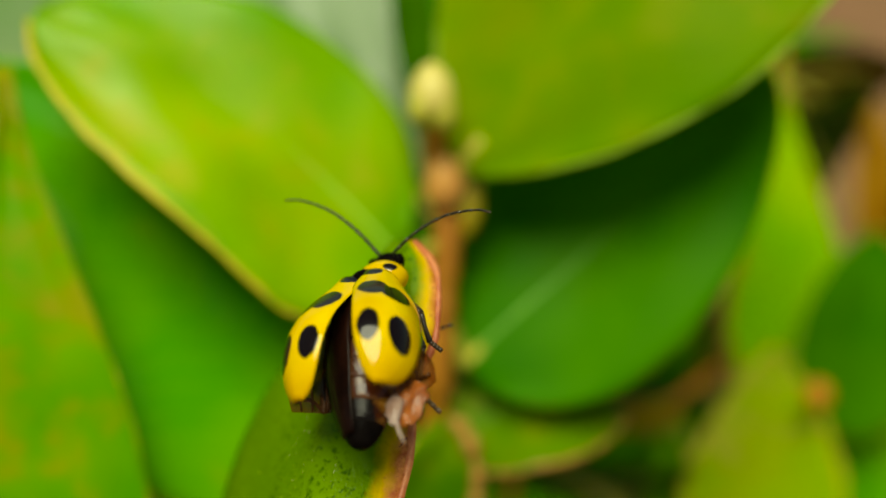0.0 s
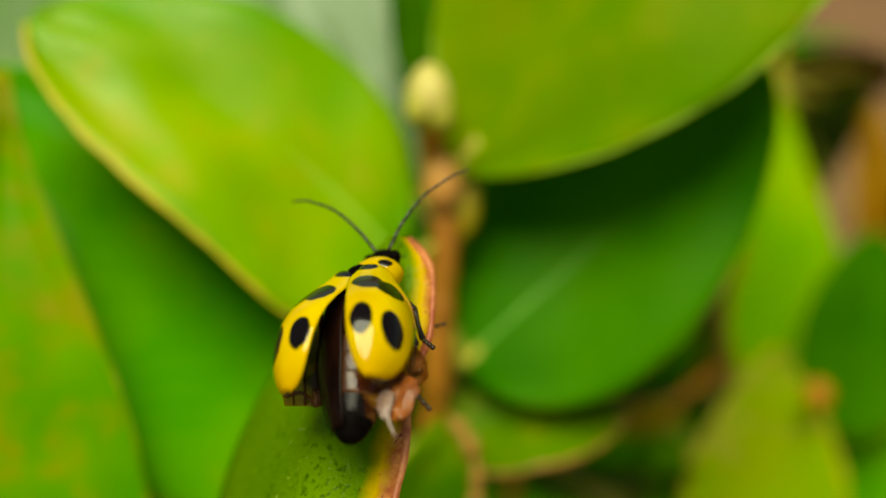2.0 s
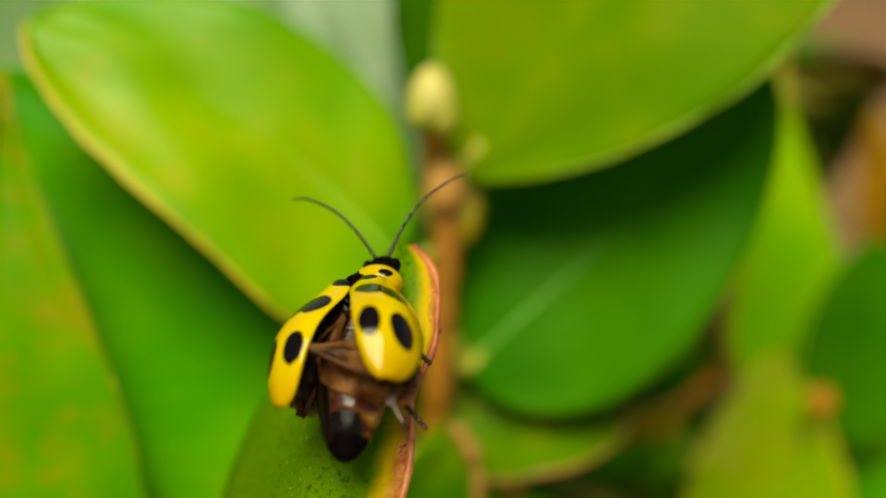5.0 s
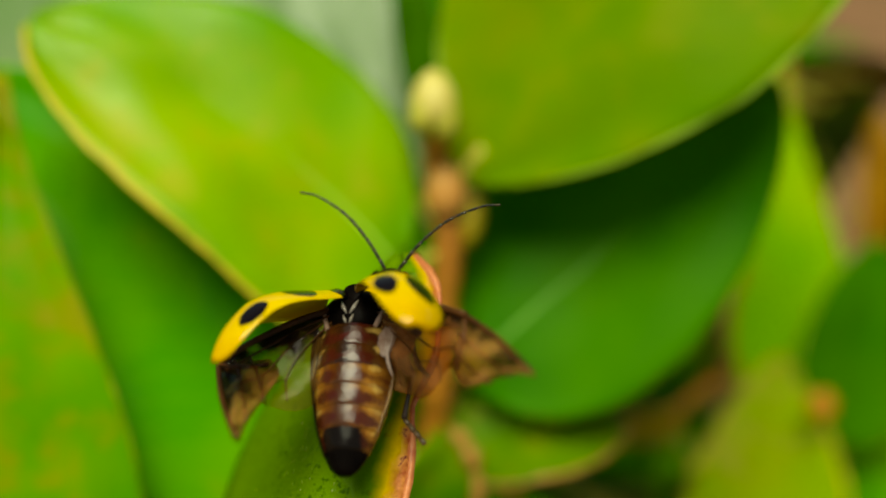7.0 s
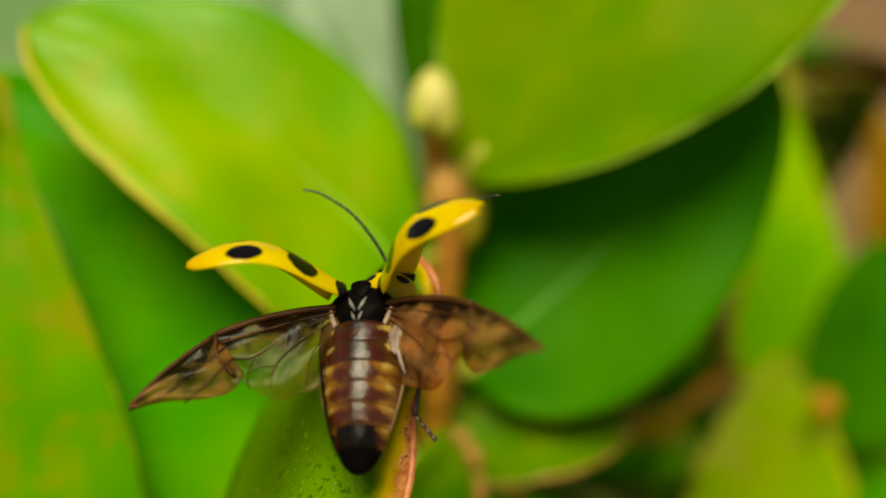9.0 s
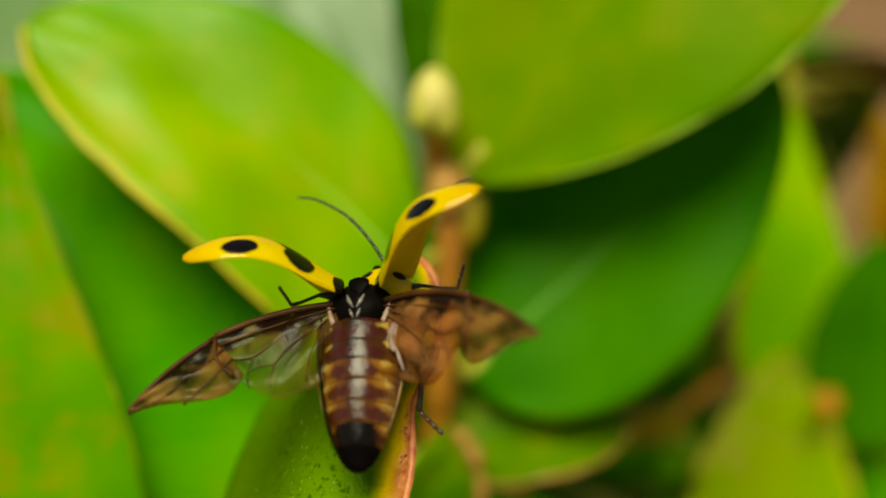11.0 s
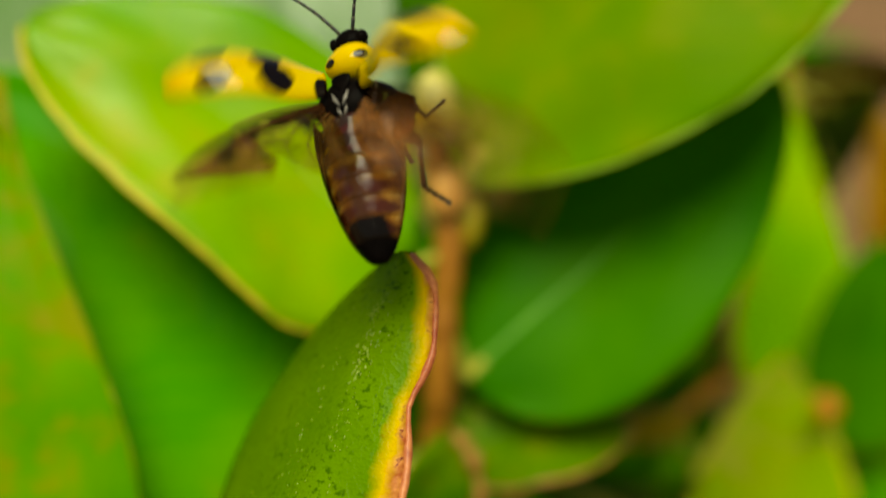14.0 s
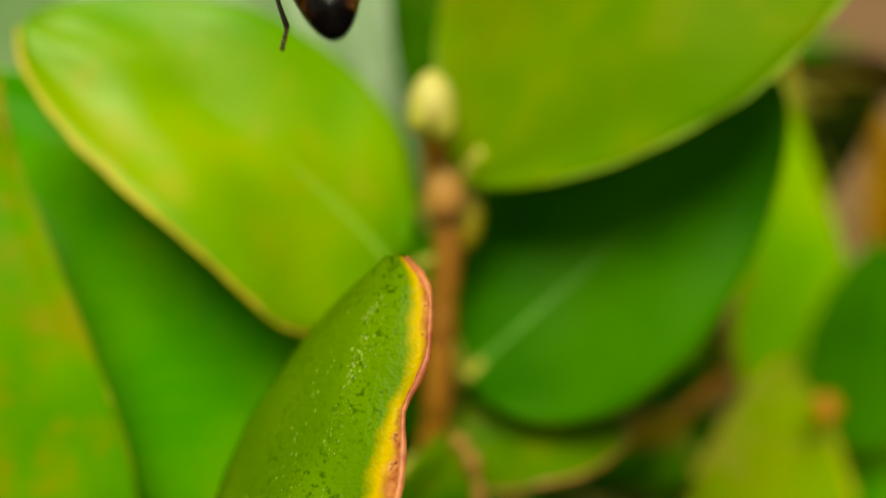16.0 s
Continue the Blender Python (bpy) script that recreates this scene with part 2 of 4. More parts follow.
def spotted(name, spots, ground_low, ground_high, rough=0.16):
    """Lacquered yellow wing case with black oval spots; spots: (x, y, rx, ry) in metres of its own space."""
    mat, nt, bsdf, out = nodes_of(name)
    xyz = nt.nodes.new("ShaderNodeTexCoord").outputs["Object"]
    wob = nt.nodes.new("ShaderNodeTexNoise")
    wob.inputs["Scale"].default_value = 1500.0
    nt.links.new(xyz, wob.inputs["Vector"])
    sep = nt.nodes.new("ShaderNodeSeparateXYZ")
    nt.links.new(xyz, sep.inputs[0])
    total = None
    for x, y, rx, ry in spots:
        dx = calc(nt, "DIVIDE", calc(nt, "SUBTRACT", sep.outputs[0], x), rx)
        dy = calc(nt, "DIVIDE", calc(nt, "SUBTRACT", sep.outputs[1], y), ry)
        d = calc(nt, "SQRT", calc(nt, "ADD", calc(nt, "MULTIPLY", dx, dx), calc(nt, "MULTIPLY", dy, dy)))
        total = d if total is None else calc(nt, "SMOOTH_MIN", total, d, 0.25)
    total = calc(nt, "ADD", total, calc(nt, "MULTIPLY", calc(nt, "SUBTRACT", wob.outputs[0], 0.5), 0.35))
    mask = ramp(nt, total, ((0.88, (1, 1, 1)), (1.08, (0, 0, 0))))
    fine = noise_of(nt, xyz, 9000.0, 2.0)
    big = noise_of(nt, xyz, 400.0, 2.0)
    yellow = ramp(nt, big, ((0.35, ground_low), (0.65, ground_high)))
    # the far end is more amber
    far = calc(nt, "MULTIPLY_ADD", sep.outputs[1], -156.0, calc(nt, "MULTIPLY", calc(nt, "SUBTRACT", big, 0.5), 0.3))
    amber = ramp(nt, far, ((0.80, (0, 0, 0)), (0.98, (0.5, 0.5, 0.5))))
    yellow = mixed(nt, amber, yellow, (0.56, 0.27, 0.0))
    nt.links.new(mixed(nt, mask, yellow, (0.004, 0.0015, 0.001)), bsdf.inputs["Base Color"])
    bsdf.inputs["Roughness"].default_value = rough
    bsdf.inputs["Coat Weight"].default_value = 0.4
    bsdf.inputs["Coat IOR"].default_value = 1.5
    bsdf.inputs["Coat Roughness"].default_value = 0.05
    bsdf.inputs["Specular IOR Level"].default_value = 0.06
    bumped(nt, fine, 0.12, 0.00003, bsdf)
    return mat


def membrane(name, clearness, tint, film_low, film_high):
    """Amber, half clear hind wing."""
    mat, nt, bsdf, out = nodes_of(name)
    xyz = nt.nodes.new("ShaderNodeTexCoord").outputs["Object"]
    big = noise_of(nt, xyz, 700.0, 3.0)
    fine = noise_of(nt, xyz, 4200.0, 3.0)
    bsdf.inputs["Roughness"].default_value = 0.14
    bsdf.inputs["Specular IOR Level"].default_value = 0.1
    bumped(nt, calc(nt, "ADD", calc(nt, "MULTIPLY", big, 2.5), fine), 0.35, 0.0001, bsdf)
    clear = nt.nodes.new("ShaderNodeBsdfTransparent")
    clear.inputs[0].default_value = (*tint, 1)
    mix = nt.nodes.new("ShaderNodeMixShader")
    sep = nt.nodes.new("ShaderNodeSeparateXYZ")
    nt.links.new(xyz, sep.inputs[0])
    back = calc(nt, "MULTIPLY_ADD", sep.outputs[1], -1000.0, calc(nt, "MULTIPLY", calc(nt, "SUBTRACT", big, 0.5), 4.0))
    amber = ramp(nt, big, ((0.38, film_low), (0.64, film_high)))
    nt.links.new(mixed(nt, ramp(nt, calc(nt, "MULTIPLY", back, 0.3), ((0.05, (0, 0, 0)), (0.3, (1, 1, 1)))), (0.010, 0.004, 0.002), amber), bsdf.inputs["Base Color"])
    nt.links.new(ramp(nt, calc(nt, "MULTIPLY", back, 0.3), [(at, (v, v, v)) for at, v in zip((0.04, 0.17, 0.45, 0.8), clearness)]), mix.inputs[0])
    nt.links.new(bsdf.outputs[0], mix.inputs[1])
    nt.links.new(clear.outputs[0], mix.inputs[2])
    # the film glints where its creases face the sky
    film = nt.nodes.new("ShaderNodeBsdfGlossy")
    film.inputs["Color"].default_value = (0.004, 0.0037, 0.0033, 1)
    film.inputs["Roughness"].default_value = 0.18
    nt.links.new(bsdf.inputs["Normal"].links[0].from_socket, film.inputs["Normal"])
    both = nt.nodes.new("ShaderNodeAddShader")
    nt.links.new(mix.outputs[0], both.inputs[0])
    nt.links.new(film.outputs[0], both.inputs[1])
    nt.links.new(both.outputs[0], out.inputs[0])
    return mat


def ringed():
    """Feeler: dark brown with paler joints."""
    mat, nt, bsdf, out = nodes_of("feeler_ringed")
    xyz = nt.nodes.new("ShaderNodeTexCoord").outputs["Object"]
    sep = nt.nodes.new("ShaderNodeSeparateXYZ")
    nt.links.new(xyz, sep.inputs[0])
    fine = noise_of(nt, xyz, 5000.0)
    wave = calc(nt, "SINE", calc(nt, "MULTIPLY_ADD", sep.outputs[1], 14500.0, calc(nt, "MULTIPLY", fine, 1.5)))
    nt.links.new(ramp(nt, calc(nt, "MULTIPLY_ADD", wave, 0.5, 0.5), ((0.84, (0.006, 0.004, 0.003)), (0.97, (0.05, 0.035, 0.015)))), bsdf.inputs["Base Color"])
    bsdf.inputs["Roughness"].default_value = 0.35
    bumped(nt, fine, 0.3, 0.00002, bsdf)
    return mat


FEELER = ringed()
MEMBRANE = membrane("wing_membrane", (0.08, 0.60, 0.93, 0.86), (0.92, 0.89, 0.52), (0.06, 0.024, 0.006), (0.26, 0.13, 0.04))
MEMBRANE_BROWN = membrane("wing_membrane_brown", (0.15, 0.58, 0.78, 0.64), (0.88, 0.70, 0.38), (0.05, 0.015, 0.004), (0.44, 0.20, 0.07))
MEMBRANE_END = membrane("wing_end_membrane", (0.22, 0.45, 0.62, 0.45), (0.90, 0.70, 0.36), (0.09, 0.03, 0.007), (0.36, 0.16, 0.05))
VEIN = surface("wing_vein", (0.02, 0.006, 0.002), (0.11, 0.04, 0.010), 0.35, 2500.0, 0.3, gloss=0.12)


PLATE = 0.81  # length of one abdominal plate


def tergite_material(name, dark_side, black=0.0, ridge=(0.052, 0.016, 0.003), slope=(0.125, 0.040, 0.004)):
    """Shiny brown abdominal plate with dark flecks and amber sides."""
    mat, nt, bsdf, out = nodes_of(name)
    xyz = nt.nodes.new("ShaderNodeTexCoord").outputs["Object"]
    sep = nt.nodes.new("ShaderNodeSeparateXYZ")
    nt.links.new(xyz, sep.inputs[0])
    mid = noise_of(nt, xyz, 1300.0, 3.0)
    fine = noise_of(nt, xyz, 8000.0, 3.0)
    across = calc(nt, "MULTIPLY", calc(nt, "ABSOLUTE", sep.outputs[0]), 1000.0 / 1.7)
    across = calc(nt, "ADD", across, calc(nt, "MULTIPLY", calc(nt, "SUBTRACT", mid, 0.5), 0.3))
    col = ramp(nt, across, ((0.10, ridge), (0.36, slope), (0.62, dark_side), (0.9, (0.09, 0.03, 0.004))))
    # a pair of dark, ragged flecks on each plate
    down = calc(nt, "SINE", calc(nt, "MULTIPLY_ADD", sep.outputs[1], math.tau * 1000 / PLATE, 1.7 * math.tau / PLATE))
    off = calc(nt, "MULTIPLY", calc(nt, "ABSOLUTE", calc(nt, "SUBTRACT", across, 0.42)), 0.75)
    ragged = noise_of(nt, xyz, 1500.0, 3.0)
    fleck = calc(nt, "SUBTRACT", calc(nt, "MULTIPLY_ADD", down, 0.16, 0.13), off)
    fleck = calc(nt, "ADD", fleck, calc(nt, "MULTIPLY", calc(nt, "SUBTRACT", ragged, 0.5), 0.75))
    mask = ramp(nt, calc(nt, "MULTIPLY_ADD", fleck, 1.5, 0.5), ((0.38, (0, 0, 0)), (0.70, (1, 1, 1))))
    col = mixed(nt, calc(nt, "MULTIPLY", mask, 0.9), col, (0.045, 0.006, 0.003))
    side = calc(nt, "SUBTRACT", calc(nt, "MULTIPLY_ADD", down, -0.16, 0.02), calc(nt, "MULTIPLY", calc(nt, "ABSOLUTE", calc(nt, "SUBTRACT", across, 0.72)), 1.2))
    side = calc(nt, "ADD", side, calc(nt, "MULTIPLY", calc(nt, "SUBTRACT", mid, 0.5), 0.5))
    pale = ramp(nt, calc(nt, "MULTIPLY_ADD", side, 2.0, 0.5), ((0.5, (0, 0, 0)), (0.8, (1, 1, 1))))
    col = mixed(nt, calc(nt, "MULTIPLY", pale, 0.8), col, (0.46, 0.29, 0.07))
    if black:
        patch = ramp(nt, calc(nt, "ADD", across, calc(nt, "MULTIPLY", calc(nt, "SUBTRACT", ragged, 0.5), 0.5)), ((black - 0.08, (1, 1, 1)), (black + 0.08, (0, 0, 0))))
        col = mixed(nt, patch, col, (0.006, 0.004, 0.003))
    nt.links.new(col, bsdf.inputs["Base Color"])
    bsdf.inputs["Roughness"].default_value = 0.15
    bsdf.inputs["Specular IOR Level"].default_value = 0.12 if black else 0.40
    bumped(nt, calc(nt, "ADD", fine, calc(nt, "MULTIPLY", mid, 2.5)), 0.42, 0.00006, bsdf)
    return mat


TERGITE = tergite_material("abdomen_brown", (0.27, 0.115, 0.014))
ELYTRON_YELLOW = ((0.52, 0.32, 0.0), (0.64, 0.43, 0.0))
TERGITE_END = tergite_material("abdomen_dark_end", (0.27, 0.11, 0.014), 0.52)
TERGITE_FRONT = tergite_material("abdomen_dark_front", (0.05, 0.018, 0.004), ridge=(0.02, 0.007, 0.002), slope=(0.045, 0.012, 0.002))
PRONOTUM = spotted("pronotum_yellow", ((-0.0007, 0.0005, 0.00028, 0.0002), (0.0007, 0.0005, 0.00028, 0.0002)), *ELYTRON_YELLOW)


# ---- mesh helpers ----
def part(name, bm, material, parent, label="", smooth=True):
    """Link a bmesh, given in millimetres of its parent's space, as one mesh object."""
    mesh = bpy.data.meshes.new(name)
    bmesh.ops.scale(bm, vec=(MM, MM, MM), verts=bm.verts)
    bm.normal_update()
    bm.to_mesh(mesh)
    bm.free()
    mesh.materials.append(material)
    if smooth:
        mesh.polygons.foreach_set("use_smooth", [True] * len(mesh.polygons))
    ob = new(name, mesh)
    ob.parent = parent
    if label:
        tagged(ob, label)
    return ob


def tube(bm, points, radii, sides=8):
    """A tapering tube along points."""
    pts = [Vector(p) for p in points]
    rings = []
    ref = Vector((0.31, 0.2, 0.93))
    for i, p in enumerate(pts):
        way = (pts[min(i + 1, len(pts) - 1)] - pts[max(i - 1, 0)]).normalized()
        a = way.cross(ref)
        a = a.normalized() if a.length > 1e-4 else way.orthogonal().normalized()
        b = way.cross(a)
        r = radii[i] if isinstance(radii, (list, tuple)) else radii
        rings.append([bm.verts.new(p + (a * math.cos(j * math.tau / sides) + b * math.sin(j * math.tau / sides)) * r) for j in range(sides)])
    for r0, r1 in zip(rings, rings[1:]):
        for j in range(sides):
            bm.faces.new((r0[j], r0[(j + 1) % sides], r1[(j + 1) % sides], r1[j]))
    bm.faces.new(rings[0][::-1])
    bm.faces.new(rings[-1])


def spline(points, n):
    """Catmull-Rom through points."""
    p = [Vector(q) for q in points]
    p = [p[0] * 2 - p[1]] + p + [p[-1] * 2 - p[-2]]
    made = []
    for i in range(1, len(p) - 2):
        for j in range(n):
            t = j / n
            made.append(0.5 * (2 * p[i] + (p[i + 1] - p[i - 1]) * t + (2 * p[i - 1] - 5 * p[i] + 4 * p[i + 1] - p[i + 2]) * t * t
                               + (3 * p[i] - p[i - 1] - 3 * p[i + 1] + p[i + 2]) * t ** 3))
    return made + [p[-2]]


def blob(bm, centre, radii, lon=20, lat=12, shape=None):
    """An ellipsoid whose points can be reshaped by shape(x, y, z) in unit space."""
    grid = []
    for i in range(lat + 1):
        f = math.pi * i / lat
        row = []
        for j in range(lon):
            a = math.tau * j / lon
            v = Vector((math.sin(f) * math.cos(a), math.cos(f), math.sin(f) * math.sin(a)))
            if shape:
                v = Vector(shape(*v))
            row.append(Vector((centre[0] + v.x * radii[0], centre[1] + v.y * radii[1], centre[2] + v.z * radii[2])))
        if i in (0, lat):
            grid.append([bm.verts.new(row[0])])
        else:
            grid.append([bm.verts.new(q) for q in row])
    for i in range(lat):
        r0, r1 = grid[i], grid[i + 1]
        for j in range(lon):
            k = (j + 1) % lon
            if len(r0) == 1:
                bm.faces.new((r0[0], r1[k], r1[j]))
            elif len(r1) == 1:
                bm.faces.new((r0[j], r0[k], r1[0]))
            else:
                bm.faces.new((r0[j], r0[k], r1[k], r1[j]))


def skin(bm, top, thick):
    """Close a grid of points (rows along, columns across) into a thin solid with a UV map."""
    nu, nv = len(top), len(top[0])
    layer = bm.loops.layers.uv.new("UVMap")
    up = []
    for i in range(nu):
        row = []
        for j in range(nv):
            a = top[min(i + 1, nu - 1)][j] - top[max(i - 1, 0)][j]
            b = top[i][min(j + 1, nv - 1)] - top[i][max(j - 1, 0)]
            n = b.cross(a)
            row.append(n.normalized() if n.length > 1e-9 else Vector((0, 0, 1)))
        up.append(row)
    vt = [[bm.verts.new(top[i][j]) for j in range(nv)] for i in range(nu)]
    taper = [[1.0 - 0.85 * max(abs(2 * j / (nv - 1) - 1), 0) ** 6 for j in range(nv)] for i in range(nu)]
    vb = [[bm.verts.new(top[i][j] - up[i][j] * thick * taper[i][j]) for j in range(nv)] for i in range(nu)]

    def face(vs, at, under=0):
        f = bm.faces.new(vs)
        f.material_index = under
        for loop, (i, j) in zip(f.loops, at):
            loop[layer].uv = (j / (nv - 1), i / (nu - 1))
    for i in range(nu - 1):
        for j in range(nv - 1):
            at = ((i, j), (i, j + 1), (i + 1, j + 1), (i + 1, j))
            face([vt[a][b] for a, b in at], at)
            face([vb[a][b] for a, b in at[::-1]], at[::-1], 1)
    rim = [(0, j) for j in range(nv - 1)] + [(i, nv - 1) for i in range(nu - 1)] + [(nu - 1, j) for j in range(nv - 1, 0, -1)] + [(i, 0) for i in range(nu - 1, 0, -1)]
    for a, b in zip(rim, rim[1:] + rim[:1]):
        at = (b, a, a, b)
        f = bm.faces.new((vt[b[0]][b[1]], vt[a[0]][a[1]], vb[a[0]][a[1]], vb[b[0]][b[1]]))
        for loop, (i, j) in zip(f.loops, at):
            loop[layer].uv = (j / (nv - 1), i / (nu - 1))


def oval(s, p, q):
    return max(math.sin(math.pi * min(max(s, 0.004), 0.996) ** p), 0.0) ** q


def leaf(parent, base, tip, face, wide, material, margin, label, wide2=None, arch=2.0, fold=0.15, p=0.75, q=0.6, thick=0.5, rim=0.35,
         stalk=None, seed=1, rib=0.3, wave=0.5, droop=0.0, droop2=None, sides=(1, -1), q2=None, ripple=0.02, granules=0, bend=0.0, bumps=(), bumps2=(), stalk_r=0.55, rib_material=None):
    """A leaf blade from base to tip, facing face, of half widths wide and wide2, with its midrib, margin and stalk.
    bend: how far the midrib bows to the side; bumps: (place, reach, share) by which one side swells or is notched, bumps2 the other."""
    base, tip, face = Vector(base), Vector(tip), Vector(face)
    along = tip - base
    length = along.length
    y = along.normalized()
    side = y.cross(face).normalized()
    n = side.cross(y)
    wide2 = wide if wide2 is None else wide2
    nu, nv = 34, 19

    def at(s, r):
        w = wide * oval(s, p, q) if r > 0 else wide2 * oval(s, p, q2 or q)
        w *= 1 + sum(share * math.exp(-((s - place) / reach) ** 2) for place, reach, share in (bumps if r > 0 else bumps2))
        h = arch * 4 * s * (1 - s) + fold * abs(r) * w - (droop if r > 0 or droop2 is None else droop2) * (abs(r) ** 2) * w
        h += wave * noise.noise(Vector((s * 3.1 + seed, r * 1.7, seed * 0.37)))
        out = w * (1 + (ripple if r > 0 else 0.02) * noise.noise(Vector((s * 14 + seed, 1.0, 3.3))))
        return base + y * (s * length) + side * (r * out + bend * 4 * s * (1 - s)) + n * h
    top = [[at(i / (nu - 1), 2 * j / (nv - 1) - 1) for j in range(nv)] for i in range(nu)]
    bm = bmesh.new()
    skin(bm, top, thick)
    blade = part("leaf", bm, material, parent, label)
    bm = bmesh.new()
    tube(bm, [at(i / 30, 0) - n * (thick * 0.35) for i in range(30)], [rib * (1.3 - i / 30) for i in range(30)], 6)
    part("midrib", bm, rib_material or RIB, blade)
    bm = bmesh.new()
    outline = [at(i / 40, sides[0]) for i in range(41)] + [at(i / 40, v) for v in sides[1:] for i in range(40, -1, -1)]
    tube(bm, [q_ - n * (thick * 0.2) for q_ in outline], [rim * (1 + 0.7 * noise.noise(Vector((i * 0.55, seed, 1.5)))) for i in range(len(outline))], 6)
    part("margin", bm, margin, blade)
    if granules:
        rnd = random.Random(seed)
        bm = bmesh.new()
        for _ in range(granules):
            a = rnd.uniform(0.35, 0.92)
            b = rnd.triangular(-0.5, 0.35, 0.0) + 0.5 * (a - 0.62)
            if noise.noise(Vector((a * 9, b * 5, 7.7))) + rnd.uniform(-0.35, 0.35) < -0.05:
                continue
            rr = rnd.uniform(0.012, 0.044)
            blob(bm, at(a, b), (rr, rr * rnd.uniform(0.8, 3.2), rr), 6, 4)
        tagged(part("granular_coat", bm, GRANULE, blade, "tiny glossy pale warts"), kind="stuff")
    if stalk is not None:
        bm = bmesh.new()
        foot = Vector(stalk)
        tube(bm, spline([foot, (foot * 0.55 + base * 0.45) - n * 0.3, base - n * 0.3, at(0.06, 0) - n * 0.3], 5), stalk_r, 8)
        part("petiole", bm, SHOOT_TIP, blade)
    return blade


# ---- ground ----
bm = bmesh.new()
bmesh.ops.create_grid(bm, x_segments=1, y_segments=1, size=900000)
ground = part("ground", bm, SOIL, None)
tagged(ground, "bare brown garden soil under the plant", "ground", kind="structure")

# ---- the plant ----
plant = new("plant")
plant.matrix_world = SHOOT
plant.empty_display_size = 0.01
tagged(plant, "leafy green shrub with oval leaves and a reddish brown stem", "plant")

# the ground's height lies this far down the shoot's own axes
DOWN = Vector((0.0, -math.cos(radians(35)), -math.sin(radians(35))))
main = [(-0.59, 8.14, -24.50), (-0.36, 5.77, -26.20), (0.19, 3.37, -26.80), (0.34, 0.24, -27.00), (-0.01, -3.63, -27.50), (-0.22, -7.91, -28.00), (-0.44, -12.49, -30.00), (-0.75, -20.54, -33.00)]
foot = Vector(main[-1])
main += [tuple(foot + DOWN * 60 + Vector((0, -20, 0))), tuple(foot + DOWN * 150 + Vector((2, -26, 0))), tuple(foot + DOWN * 330 + Vector((0, -30, 2)))]
bm = bmesh.new()
line = spline(main, 8)
tube(bm, line, [0.82 + 0.004 * i + 0.26 * noise.noise(Vector((i * 0.35, 0, 0))) for i in range(len(line))], 12)
part("stem", bm, STEM, plant, "reddish brown woody stem")

# a second shoot beside it
plant_b = new("plant")
plant_b.matrix_world = SHOOT
plant_b.empty_display_size = 0.01
tagged(plant_b, "thin brown shoot with bright green and yellowing leaves", "plant")
branch = [(32.11, 26.71, -64.00), (31.35, 15.50, -62.00), (31.57, 2.70, -62.00), (30.04, -5.49, -62.00), (25.02, -10.46, -58.00), (18.96, -13.24, -52.00), (14.54, -13.55, -48.00), (9.92, -17.80, -50.00), (5.79, -25.04, -58.00)]
foot_b = Vector(branch[-1])
branch += [tuple(foot_b + DOWN * 80 + Vector((1, -12, 0))), tuple(foot_b + DOWN * 330 + Vector((4, -24, 2)))]
bm = bmesh.new()
line = spline(branch, 7)
tube(bm, line, [0.24 + 0.10 * noise.noise(Vector((i * 0.5, 4, 0))) + 0.006 * i for i in range(len(line))], 10)
part("stem", bm, STEM, plant_b, "thin brown woody stem")

# a third, shorter shoot in front
plant_c = new("plant")
plant_c.matrix_world = SHOOT
plant_c.empty_display_size = 0.01
tagged(plant_c, "short green shoot whose thick leaf carries the beetle", "plant")
front = [(-9.10, -23.32, -6.00), (-10.57, -29.73, -10.00)]
foot_c = Vector(front[-1])
front += [tuple(foot_c + DOWN * 60 + Vector((-1, -8, -4))), tuple(foot_c + DOWN * 330 + Vector((-4, -14, -8)))]
bm = bmesh.new()
line = spline(front, 8)
tube(bm, line, [0.8 + 0.02 * i for i in range(len(line))], 10)
part("stem", bm, STEM, plant_c, "reddish brown woody stem")

bm = bmesh.new()
blob(bm, (-0.58, 9.20, -23.00), (1.42, 1.85, 1.3), 18, 12, lambda x, y, z: (x * (1.0 - 0.25 * y), y, z * (1.0 - 0.2 * y)))
bud = part("bud", bm, BUD, plant, "pale cream leaf bud")
for turn, reach in ((0.4, 1.0), (2.5, 0.8), (4.4, 0.9)):
    bm = bmesh.new()
    blob(bm, (-0.58 + 0.75 * math.cos(turn), 8.55, -23.00 + 0.75 * math.sin(turn)), (0.85, 1.75 * reach, 0.75), 14, 10, lambda x, y, z: (x * (1.0 - 0.4 * y), y, z * (1.0 - 0.4 * y)))
    part("bud_scale", bm, SHOOT_TIP, bud, "yellow-green bud scale")
bm = bmesh.new()
blob(bm, (0.15, 4.00, -25.80), (1.25, 1.75, 1.15), 16, 12, lambda x, y, z: (x * (1.0 - 0.2 * y), y, z))
part("node", bm, STEM_NODE, plant, "swollen pinkish brown stem node")
bm = bmesh.new()
blob(bm, (1.75, 3.30, -27.20), (0.85, 2.9, 0.8), 16, 12, lambda x, y, z: (x * (1.0 - 0.35 * y) - 0.35 * y * y, y, z * (1.0 - 0.4 * y)))
part("side_shoot", bm, SHEATH, plant, "olive yellow young side shoot on the stem")
bm = bmesh.new()
blob(bm, (29.75, -11.72, -46.00), (1.15, 1.2, 1.0), 14, 10)
part("bud", bm, BUD_ORANGE, plant_b, "small orange-brown bud")

